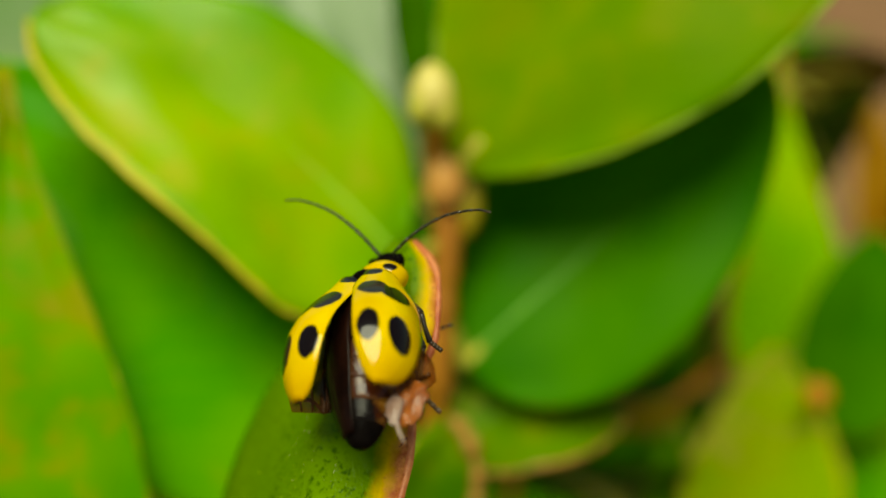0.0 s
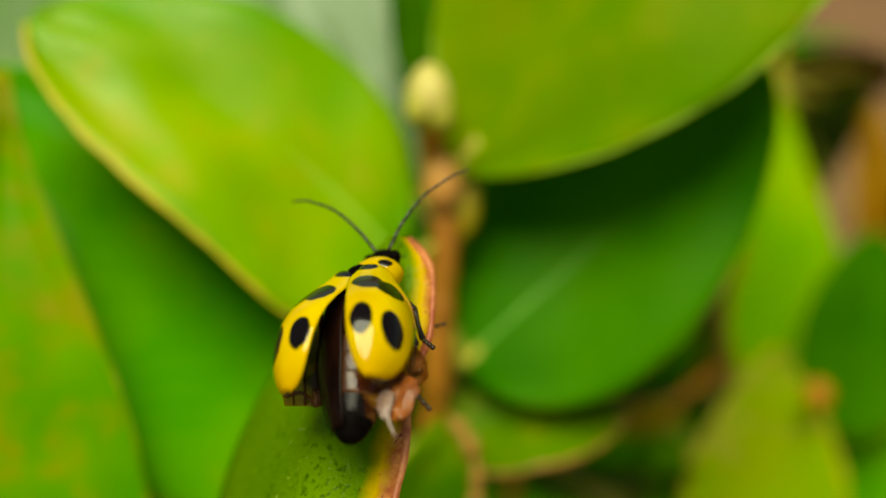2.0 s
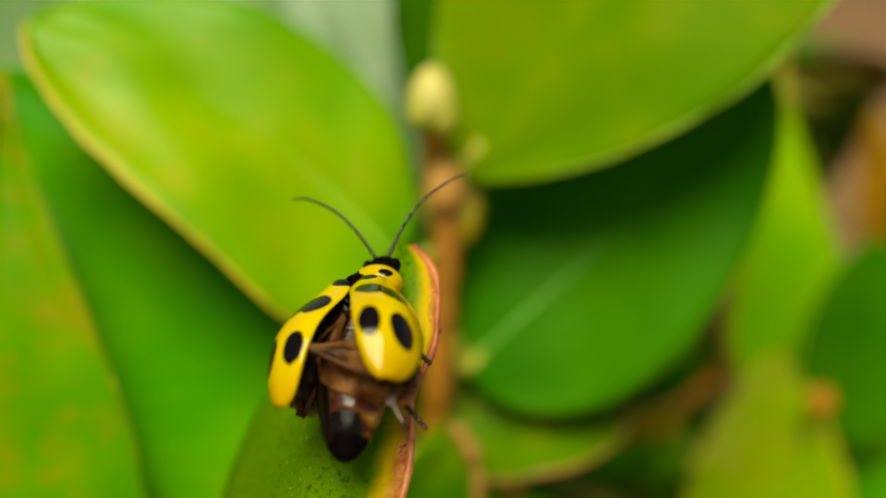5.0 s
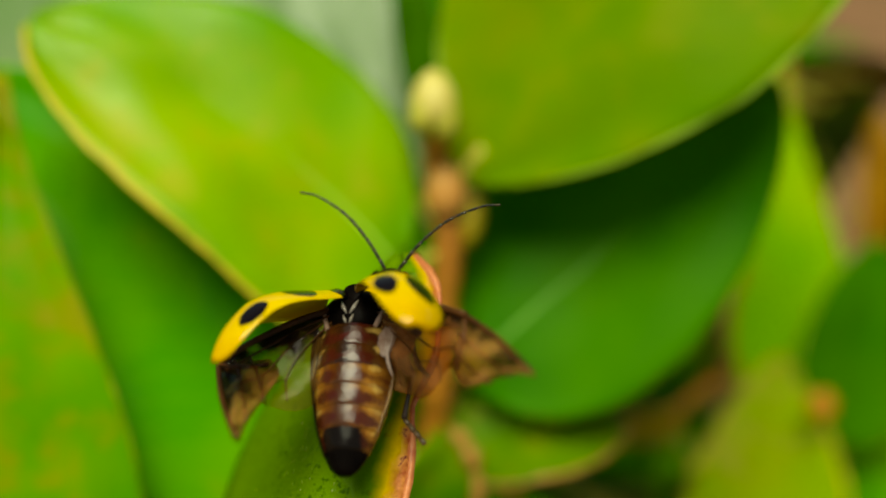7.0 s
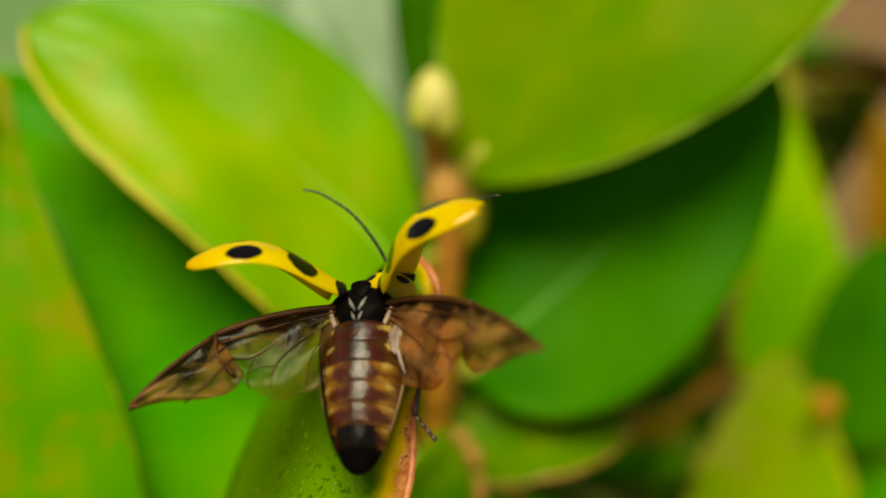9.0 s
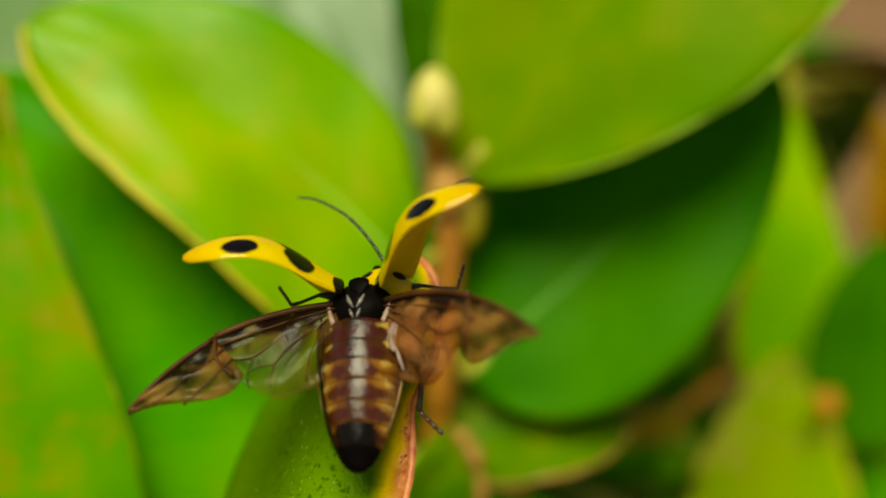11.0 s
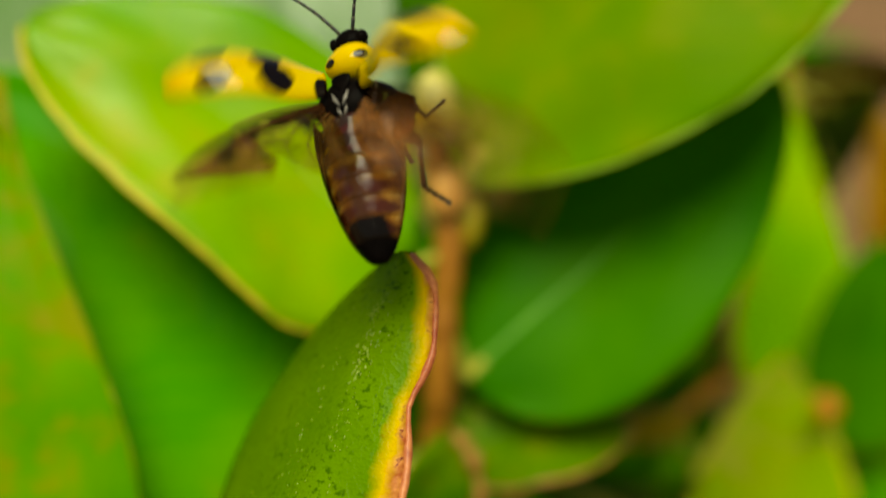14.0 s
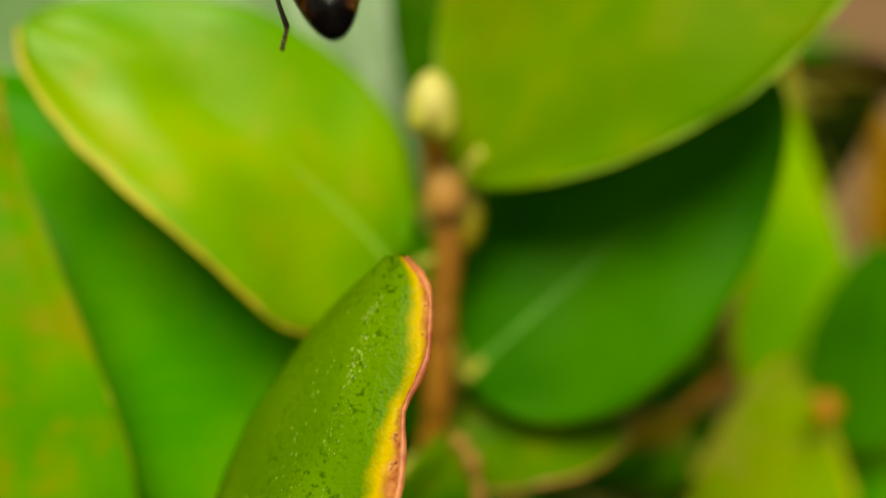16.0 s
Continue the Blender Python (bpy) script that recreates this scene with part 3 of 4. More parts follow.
# the bright leaf behind the beetle, with a pale yellow margin
leaf(plant, (-2.80, -0.77, -25.00), (-23.39, 13.25, -20.00), (0.18, 0.43, 0.87), 7.2, LEAF_BRIGHT, MARGIN_YELLOW, "bright yellow-green leaf with a pale yellow edge",
     arch=1.2, fold=0.16, p=0.75, q=0.53, rim=0.16, stalk=(0.34, 0.24, -27.00), seed=3, wave=0.9, wide2=8.5, rib=0.22, bend=1.6, sides=(-1,), bumps2=((0.12, 0.18, 0.20),), stalk_r=0.35)
# the broad green leaf in its shade
leaf(plant, (-4.65, -14.20, -26.00), (-31.20, 10.80, -25.00), (-0.02, 0.58, 0.81), 9.6, LEAF_GREEN, MARGIN_GREEN, "broad mid-green leaf partly in shade",
     arch=2.0, fold=0.05, stalk=(-0.44, -12.49, -30.00), seed=5, wave=1.0, wide2=11.0, rib=0.14, rim=0.1)
# mottled leaf with a yellow edge
leaf(plant_c, (-18.39, -22.89, -16.00), (-24.52, 9.89, -18.00), (0.1, 0.5, 0.85), 3.9, LEAF_MOTTLED, MARGIN_OLIVE, "mottled green leaf with yellow-brown blotches",
     arch=1.0, fold=0.1, p=0.55, q=1.3, stalk=(-9.82, -26.58, -8.00), seed=8, wide2=8.0, rim=0.09, rib=0.06)
# large leaf above
leaf(plant, (1.17, 4.83, -26.00), (25.49, 34.18, -24.00), (-0.05, 0.42, 0.9), 11.65, LEAF_SMOOTH, MARGIN_LIGHT, "large smooth bright green leaf",
     arch=1.5, fold=0.13, p=1.0, q=0.66, stalk=(0.34, 0.24, -27.00), seed=11, wide2=11.0, wave=0.8, rim=0.12, rib=0.1)
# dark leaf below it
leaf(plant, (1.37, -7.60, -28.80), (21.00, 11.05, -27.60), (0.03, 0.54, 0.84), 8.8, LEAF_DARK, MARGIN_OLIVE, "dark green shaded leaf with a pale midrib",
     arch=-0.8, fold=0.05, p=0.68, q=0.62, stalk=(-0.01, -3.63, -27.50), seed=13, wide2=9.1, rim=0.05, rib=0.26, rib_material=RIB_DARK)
# leaves up behind, paled by the sky sheen in their colour
leaf(plant, (-1.91, 4.28, -38.00), (-13.66, 33.31, -44.00), (0.0, 0.35, 0.9), 5.6, LEAF_SKY_SHEEN, MARGIN_LIGHT, "glossy green leaf with the sky's pale sheen in its colour",
     arch=1.0, stalk=(0.30, 0.24, -27.50), seed=17, wide2=6.2, rim=0.1, rib=0.1, stalk_r=0.25)
leaf(plant, (-11.68, 10.88, -46.00), (-42.41, 26.96, -48.00), (0.0, 0.5, 0.85), 12, LEAF_SKY_SHEEN, MARGIN_LIGHT, "glossy green leaf with the sky's pale sheen in its colour",
     arch=1.0, stalk=(0.0, -3.63, -28.00), seed=19, rim=0.1, rib=0.1, stalk_r=0.25)
# a narrow leaf added to fill the shaded gap behind the bud
leaf(plant, (-1.30, 10.00, -35.00), (-3.00, 24.00, -37.00), (0.2, -0.9, 0.45), 1.5, LEAF_SHADE, MARGIN_SHADE, "narrow leaf added to fill the shaded gap behind the bud",
     arch=0.5, stalk=(-0.40, 7.20, -25.60), stalk_r=0.25, seed=67, rim=0.08, rib=0.08, wide2=1.7, rib_material=MARGIN_SHADE)
# leaves on the side branch
leaf(plant_b, (29.39, -16.78, -56.00), (29.26, 15.65, -56.00), (0.1, 0.5, 0.86), 5.8, LEAF_LIME, MARGIN_BROWN, "narrow lime green leaf with a brown edge by the branch",
     arch=0.5, fold=0.12, p=0.6, q=1.15, q2=1.7, stalk=(25.02, -10.46, -58.00), seed=23, rim=0.3, rib=0.1, wide2=5.0, sides=(-1,), stalk_r=0.2)
leaf(plant_b, (33.39, -16.11, -52.00), (37.33, 1.12, -54.00), (0.3, 0.3, 0.85), 6.0, LEAF_DARK, MARGIN_GREEN, "dark green leaf on the side branch",
     arch=0.6, stalk=(25.02, -10.46, -58.00), seed=29, rim=0.1, rib=0.1, wide2=6.5, stalk_r=0.2)
leaf(plant_b, (39.80, -3.60, -60.00), (38.70, 13.22, -60.00), (-0.2, 0.3, 0.9), 2.6, LEAF_DRY, MARGIN_BROWN, "dried orange-brown curled leaf",
     arch=1.2, fold=0.4, stalk=(31.35, 15.50, -62.00), seed=53, rim=0.15, rib=0.1, wide2=2.0, stalk_r=0.2)
leaf(plant_b, (24.99, -29.47, -50.00), (27.60, -8.60, -50.50), (0.0, 0.5, 0.85), 6.6, LEAF_KHAKI, MARGIN_YELLOW, "yellowing khaki leaf with brown patches",
     arch=1.0, stalk=(9.92, -17.80, -50.00), seed=31, fold=0.1, rim=0.2, rib=0.1, wide2=6.2, q=0.75)
leaf(plant_b, (34.50, -33.00, -56.00), (43.07, -9.50, -58.00), (0.0, 0.5, 0.85), 9.0, LEAF_GREEN, MARGIN_GREEN, "mid-green leaf on the side branch",
     arch=1.0, stalk=(9.92, -17.80, -50.00), seed=37, rim=0.1, rib=0.1, stalk_r=0.2)
leaf(plant_b, (18.97, -25.00, -53.00), (19.66, -13.60, -53.00), (0.2, 0.5, 0.85), 2.2, LEAF_GREEN, MARGIN_GREEN, "slim mid-green leaf on the side branch",
     arch=0.5, stalk=(9.92, -17.80, -50.00), seed=71, rim=0.08, rib=0.08, stalk_r=0.2)
leaf(plant_b, (19.00, -13.20, -46.50), (13.60, -14.30, -46.00), (0.0, 0.45, 0.88), 1.3, LEAF_OCHRE, MARGIN_BROWN, "small ochre yellow leaf by the branch",
     arch=0.4, stalk=(18.96, -13.24, -52.00), seed=83, rim=0.12, rib=0.08, wide2=1.1, stalk_r=0.2)
leaf(plant, (0.33, -12.67, -29.50), (11.96, -11.10, -29.50), (0.0, 0.6, 0.75), 3.6, LEAF_OLIVE, MARGIN_BROWN, "small olive green leaf with a brown edge",
     wide2=5.2, arch=0.8, stalk=(-0.22, -7.91, -28.00), seed=41, p=0.8, rim=0.16, rib=0.1)
leaf(plant, (-1.14, -20.13, -25.30), (0.35, -10.74, -25.30), (0.1, 0.4, 0.9), 2.5, LEAF_OLIVE, MARGIN_BROWN, "small rounded leaf with a reddish brown edge",
     arch=0.4, stalk=(-0.75, -20.54, -33.00), seed=43, p=1.1, q=0.5, sides=(1,), rim=0.5, rib=0.1)

# hanging leaves added where the gaps are shaded; their colours hold the shade
leaf(plant_b, (39.00, 11.40, -63.00), (32.20, 10.80, -63.00), (0.0, -0.9, 0.42), 10.5, LEAF_SHADE, MARGIN_SHADE, "hanging leaf added to fill a shaded gap, shade in its colour",
     arch=0.6, stalk=(31.35, 15.50, -62.00), seed=59, rim=0.1, rib=0.1, wide2=11.0, p=1.0, rib_material=MARGIN_SHADE, stalk_r=0.2)
# two brown gap fillers, darkened in colour to stand for shade
leaf(plant_b, (46.00, 17.40, -72.00), (31.00, 17.60, -72.00), (0.0, -0.9, 0.42), 6.5, LEAF_SHADE_BROWN, MARGIN_SHADE, "brown hanging leaf added to fill a dark gap, shade in its colour",
     arch=0.6, stalk=(31.35, 15.50, -62.00), seed=73, rim=0.1, rib=0.1, p=1.0, rib_material=MARGIN_SHADE, stalk_r=0.2)
leaf(plant_b, (25.40, -5.20, -59.00), (19.80, -15.60, -57.00), (0.3, -0.8, 0.45), 2.0, LEAF_SHADE_BROWN, MARGIN_SHADE, "brown hanging leaf added to fill a dark gap, shade in its colour",
     arch=0.6, stalk=(25.02, -10.46, -58.00), seed=79, rim=0.1, rib=0.1, rib_material=MARGIN_SHADE, stalk_r=0.2)
leaf(plant_b, (21.00, -18.60, -51.00), (6.50, -19.60, -51.00), (0.0, -0.9, 0.4), 5.5, LEAF_SHADE, MARGIN_SHADE, "hanging leaf added to fill a shaded gap, shade in its colour",
     arch=0.6, stalk=(18.96, -13.24, -52.00), seed=61, rim=0.1, rib=0.1, rib_material=MARGIN_SHADE, stalk_r=0.2)

# the leaf on which the beetle perches
perch = leaf(plant_c, (0.0, -24.0, 0.0), (0.0, 0.0, 0.0), (0.0, 0.0, 1.0), 3.85, LEAF_PERCH, MARGIN_RED,
             "thick granular green leaf with a yellow and red edge", wide2=10.6, arch=0.6, fold=-0.1, p=1.05, q=0.42, q2=0.63, thick=0.8, rim=0.17, seed=47, rib=0.1, wave=0.5,
             droop=0.28, droop2=0.22, sides=(1,), ripple=0.09, stalk=(-0.5, -27.5, -2.0), granules=900, bumps=((0.95, 0.06, 0.13), (0.72, 0.065, -0.19)))


def perch_pose():
    """How the perch leaf's blade is turned."""
    y = (Vector((-1.76, 0.27, -4.50)) - Vector((-7.06, -17.44, 1.00))).normalized()
    n = Vector((-0.68, 0.34, 0.65))
    x = y.cross(n).normalized()
    n = x.cross(y)
    m = Matrix((x, y, n)).transposed().to_4x4()
    return m


# ---- the beetle ----
beetle = new("leaf_beetle")
beetle.empty_display_size = 0.002
tagged(beetle, "yellow leaf beetle with black spots opening its wings on a leaf", "beetle")

L_EL = 6.4


def elytron(sign):
    """One wing case: origin at the hinge, tip at (0, -L_EL); sign 1 is the right one."""
    nu, nv = 40, 26
    top = []
    for i in range(nu):
        s = i / (nu - 1)
        end = math.sqrt(max(1 - max((s - 0.56) / 0.44, 0) ** 2.15, 0.0006))
        start = 0.74 + 0.26 * math.sin(min(s / 0.35, 1) * math.pi / 2)
        w_in, w_out = 1.0 * end * (0.55 + 0.45 * math.sin(min(s / 0.3, 1) * math.pi / 2)), 1.75 * end * start
        row = []
        for j in range(nv):
            r = 2 * j / (nv - 1) - 1
            x = r * (w_out if r > 0 else w_in)
            z = 1.5 * (math.sin(math.pi * (0.06 + 0.86 * s ** 1.3)) - math.sin(math.pi * 0.06)) - 0.1 * s
            z -= 1.55 * (max(r, 0) ** 2.2) * end + 0.12 * (max(-r, 0) ** 2)
            z -= 0.25 * max(s - 0.6, 0) ** 1.5 * 2.0
            row.append(Vector((x * sign, -s * L_EL, z)))
        top.append(row if sign > 0 else row[::-1])
    bm = bmesh.new()
    skin(bm, top, 0.1)
    spots = ((-0.3, -0.2, 0.55, 0.36), (-0.18, -2.05, 0.66, 0.74), (0.72, -2.45, 0.60, 0.66), (-0.36, -4.5, 0.46, 0.74), (0.84, -4.7, 0.46, 0.76))
    mat = spotted("wing_case_yellow", [(x * sign * MM, y * MM, rx * MM, ry * MM) for x, y, rx, ry in spots], *ELYTRON_YELLOW)
    return part("wing_case", bm, mat, beetle, "glossy yellow wing case with black spots")


case_l, case_r = elytron(-1), elytron(1)


def crease(q):
    """A soft zigzag of height 1 and period 1."""
    f = abs((q % 1.0) * 2 - 1)
    return f * f * (3 - 2 * f)


def hind_wing(sign):
    """A hind wing: root at the origin, spread along x, chord along -y; the folding end is a part on it."""
    def grid(x0, x1, front, back, folds, nu=40, nv=22, camber=0.25, depth=0.16):
        rows = []
        for i in range(nu):
            u = i / (nu - 1)
            x = x0 + (x1 - x0) * u
            row = []
            for j in range(nv):
                v = j / (nv - 1)
                z = camber * math.sin(math.pi * v) * math.sin(math.pi * min(u + 0.1, 1))
                z += depth * (crease(folds[0] * v - folds[1] * u) - 0.5) * min(v * 4, 1) * min(u * 3 + 0.2, 1)
                z += 0.12 * noise.noise(Vector((u * 5, v * 4, folds[0])))
                row.append(Vector((sign * x, front(u) + (back(u) - front(u)) * v, z)))
            rows.append(row)
        return rows if sign < 0 else [r[::-1] for r in rows]

    def front(u):
        return 0.25 * math.sin(math.pi * u * 0.8)

    def back(u):
        return -0.9 - 2.3 * math.sin(math.pi * (0.12 + 0.8 * u)) - 0.22 * abs(math.sin(7 * u))
    bm = bmesh.new()
    skin(bm, grid(0, 4.9, front, back, (2.2, 1.3)), 0.03)
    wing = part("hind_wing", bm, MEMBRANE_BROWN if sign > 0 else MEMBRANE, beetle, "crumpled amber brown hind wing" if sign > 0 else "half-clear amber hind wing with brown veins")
    ways = (((0, 0.0, 0), (1.6, 0.22, 0.05), (3.4, 0.26, 0.05), (4.9, 0.12, 0.02)), ((0, -0.25, 0.08), (2.0, -0.25, 0.15), (4.8, -0.35, 0.12)),
            ((0.3, -0.4, 0.1), (2.2, -0.8, 0.24), (3.6, -1.3, 0.2), (4.6, -1.1, 0.12)), ((0, -0.5, 0.1), (1.8, -1.2, 0.24), (2.9, -1.9, 0.2), (3.3, -2.7, 0.05)),
            ((0, -0.7, 0.1), (1.3, -1.7, 0.2), (1.9, -2.9, 0.05)), ((0, -0.8, 0.1), (0.6, -1.8, 0.15), (0.9, -2.6, 0.05)), ((3.6, -1.3, 0.2), (4.0, -1.9, 0.15), (4.1, -2.5, 0.05)),
            ((2.9, -1.9, 0.2), (3.5, -1.8, 0.2), (4.0, -1.9, 0.15)))
    for pts, r in zip(ways, (0.14, 0.05, 0.04, 0.035, 0.032, 0.03, 0.026, 0.024)):
        bm = bmesh.new()
        tube(bm, [Vector((sign * q.x, q.y, q.z + 0.03)) for q in spline(pts, 6)], r, 6)
        part("vein", bm, VEIN, wing)
    bm = bmesh.new()
    skin(bm, grid(0, 4.4, lambda u: 0.1 - 0.7 * u ** 2, lambda u: 0.1 - 0.7 * u ** 2 - 2.3 * max(1 - u ** 1.6, 0.02) ** 0.8 * (0.9 + 0.25 * math.sin(5 * u)), (1.7, -0.8), 30, 16, 0.3, 0.34), 0.03)
    for f in bm.faces:
        f.material_index = 0
    sheet = len(bm.faces)
    for pts, r in ((((0, 0.08, 0), (1.7, -0.02, 0.06), (3.1, -0.26, 0.06), (4.3, -0.58, 0.0)), 0.11), (((0, -0.6, 0.15), (1.6, -0.85, 0.2), (3.6, -1.0, 0.1)), 0.06),
                   (((0, -1.2, 0.2), (1.2, -1.5, 0.25), (2.6, -1.7, 0.1)), 0.05), (((0, 0.0, 0.05), (0.5, -0.8, 0.2), (0.4, -1.9, 0.1)), 0.09)):
        tube(bm, [Vector((sign * q.x, q.y, q.z + 0.02)) for q in spline(pts, 5)], r, 6)
    bm.faces.ensure_lookup_table()
    for f in bm.faces[sheet:]:
        f.material_index = 1
    end = part("wing_end", bm, MEMBRANE_END, wing, "folding amber wing end")
    end.data.materials.append(VEIN)
    end.location = (sign * 4.9 * MM, 0.0, 0.0)
    return wing, end


wing_l, end_l = hind_wing(-1)
wing_r, end_r = hind_wing(1)

# a pale crumpled pleat of the hind wing, with an amber one under it
bm = bmesh.new()
blob(bm, (0.0, 0.1, 0.0), (0.36, 0.66, 0.16), 26, 18, lambda x, y, z: (x * (1 + 0.35 * y) + 0.25 * noise.noise(Vector((x * 2, y * 3, 1))), y + 0.15 * noise.noise(Vector((x * 4, 0, 3))), z + 0.7 * noise.noise(Vector((x * 4, y * 1.5, 5)))))
tube(bm, spline([(0.10, -0.35, 0.0), (0.22, -0.8, -0.05), (0.42, -1.3, -0.2)], 5), [0.10, 0.10, 0.09, 0.09, 0.08, 0.08, 0.08, 0.07, 0.06, 0.05, 0.03], 8)
fold = part("wing_pleat", bm, PALE_FOLD, beetle, "pale crumpled pleat of the hind wing")
bm = bmesh.new()
blob(bm, (0.38, 0.55, -0.42), (0.80, 1.0, 0.26), 26, 18, lambda x, y, z: (x * (1 + 0.25 * y) + 0.2 * noise.noise(Vector((x, y * 4, 2))), y + 0.2 * noise.noise(Vector((x * 4, 0, 3))), z + 0.9 * noise.noise(Vector((x * 5, y * 2, 7)))))
part("amber_pleat", bm, AMBER_FILM, fold, "amber pleat of wing film")

# thorax: dark plate with the small shield, amber flanks
bm = bmesh.new()
blob(bm, (-0.1, -0.9, -0.75), (1.4, 1.25, 0.95), 26, 16, lambda x, y, z: (x * (1 + 0.30 * min(y, 0.2)), y, z if z < 0 else z * 0.9))
part("thorax", bm, BLACK, beetle, "shiny black thorax plate")
for sx in (-1, 1):
    bm = bmesh.new()
    tube(bm, spline([(sx * 1.32, -0.45, -0.35), (sx * 1.22, -1.1, -0.18), (sx * 0.98, -1.8, -0.12), (sx * 0.68, -2.9, -0.02)], 5), [0.05 + 0.010 * min(i, 15 - i) for i in range(16)], 8)
    part("wing_root", bm, WING_ROOT, beetle, "pale pinkish wing root beside the thorax")
bm = bmesh.new()
blob(bm, (0, -0.1, 0.02), (0.4, 0.4, 0.06), 14, 10, lambda x, y, z: (x * (1 + 0.5 * y), y, z))
part("scutellum", bm, BLACK, beetle)
for sx in (-1, 1):
    bm = bmesh.new()
    tube(bm, [(sx * 0.36 - 0.1, -0.5, 0.06), (sx * 0.24 - 0.1, -0.8, 0.12), (sx * 0.07 - 0.1, -1.1, 0.12)], [0.03, 0.10, 0.05], 6)
    tube(bm, [(sx * 0.22 - 0.1, -1.15, 0.10), (sx * 0.14 - 0.1, -1.35, 0.08), (sx * 0.05 - 0.1, -1.55, 0.04)], [0.03, 0.08, 0.04], 6)
    part("thorax_ridge", bm, RIDGE, beetle)

# the shield moves on the thorax and carries the head
bm = bmesh.new()
blob(bm, (0, 0.52, -0.12), (1.2, 0.85, 0.85), 28, 16, lambda x, y, z: (x * (1 - 0.18 * max(y, 0)), y, z - 0.2 * max(y, 0)))
pronotum = part("pronotum", bm, PRONOTUM, beetle, "yellow shield behind the head")
pronotum.location = (0.0, 0.0, -0.95 * MM)
bm = bmesh.new()
blob(bm, (0, 1.45, -0.45), (0.72, 0.6, 0.6), 24, 14)
part("head", bm, BLACK, pronotum, "small black head")
for sx in (-1, 1):
    bm = bmesh.new()
    blob(bm, (sx * 0.62, 1.5, -0.25), (0.24, 0.3, 0.3), 14, 10)
    part("eye", bm, BLACK, pronotum)

# abdomen: overlapping plates, black at the end
SEG = 7


def width(s):
    """Half width of the abdomen, s from its root to its tail."""
    return 1.72 * math.sqrt(max(1 - (max(s - 0.2, 0) / 0.83) ** 2.05, 0.03)) * (0.94 + 0.06 * math.sin(s * 5))


for i in range(SEG):
    y0 = -1.7 - i * PLATE
    s0, s1 = i / SEG, (i + 1) / SEG
    bm = bmesh.new()
    rows = []
    for a in range(7):
        f = a / 6
        s = s0 + (s1 - s0) * f * 1.12
        bulge = 0.014 * math.sin(math.pi * min(f, 1.0))
        w = width(s) + bulge
        h = w * 0.84
        ring = []
        for b in range(41):
            ang = math.tau * b / 40
            z = math.sin(ang)
            ring.append(Vector((w * math.cos(ang), y0 - f * 0.96, -0.85 - s * 0.2 + h * (z if z < 0 else 0.94 * z ** 1.65))))
        rows.append(ring)
    verts = [[bm.verts.new(v) for v in ring[:-1]] for ring in rows]
    for r0, r1 in zip(verts, verts[1:]):
        for b in range(40):
            bm.faces.new((r0[b], r0[(b + 1) % 40], r1[(b + 1) % 40], r1[b]))
    bm.faces.new(verts[0][::-1])
    bm.faces.new(verts[-1])
    part("abdomen_plate", bm, (TERGITE_FRONT if i < 2 else (TERGITE, TERGITE_END, BLACK)[min(max(i - SEG + 3, 0), 2)]), beetle, "black tail plate" if i == SEG - 1 else "")
for sx in (-1, 1):
    bm = bmesh.new()
    tube(bm, [(sx * (width(s / 24) + 0.03), -1.6 - s / 24 * SEG * PLATE, -0.8 - 0.2 * s / 24) for s in range(20)], [0.08] * 12 + [0.07 - 0.006 * s for s in range(8)], 8)
    part("abdomen_rim", bm, PLEURA, beetle, "amber rim along the abdomen")

# a dark pleat of the other hind wing, lying on the abdomen
rows = []
for i in range(30):
    s = -0.02 + 0.98 * i / 29
    row = []
    for j in range(16):
        ang = radians(88 + 78 * j / 15 * (1 - 0.25 * max(s - 0.6, 0)))
        w = (width(max(s, 0.0)) + 0.09) * (1 + 0.05 * noise.noise(Vector((j * 0.9, s * 3, 2))))
        row.append(Vector((w * math.cos(ang), -1.7 - s * SEG * PLATE, -0.80 - s * 0.2 + 0.84 * w * 0.94 * math.sin(ang) ** 1.65 + 0.05 * noise.noise(Vector((j * 1.3, s * 2, 9))))))
    rows.append(row[::-1])
bm = bmesh.new()
skin(bm, rows, 0.03)
fold_l = part("wing_pleat", bm, DARK_FILM, beetle, "dark brown pleat of the hind wing")


def leg(name, joints, sizes, thigh=1.0):
    """Coxa to foot: a thick femur, a thin tibia and a tarsus of small lobes."""
    j = [Vector(q) for q in joints]
    holder_at = j[0]
    j = [q - holder_at for q in j]
    bm = bmesh.new()
    tube(bm, spline([j[0], (j[0] + j[1]) / 2 + Vector((0, 0, 0.08)), j[1]], 5), [sizes * thigh * v for v in (0.5, 0.7, 0.9, 1.0, 1.05, 1.0, 0.95, 0.85, 0.7, 0.6, 0.45)], 10)
    femur = part(name, bm, LEG, beetle, "dark brown jointed leg")
    femur.location = holder_at * MM
    bm = bmesh.new()
    tube(bm, spline([j[1], (j[1] + j[2]) / 2 + Vector((0, -0.05, 0.05)), j[2]], 5), [sizes * v for v in (0.42, 0.42, 0.4, 0.38, 0.38, 0.38, 0.4, 0.42, 0.45, 0.5, 0.5)], 8)
    part("tibia", bm, LEG, femur)
    bm = bmesh.new()
    for a in range(4):
        p0, p1 = j[2].lerp(j[3], a / 4), j[2].lerp(j[3], (a + 0.92) / 4)
        tube(bm, [p0, p0.lerp(p1, 0.6), p1], [sizes * 0.36, sizes * 0.44, sizes * 0.36], 7)
    part("tarsus", bm, TIBIA, femur, "pale jointed foot")
    return femur


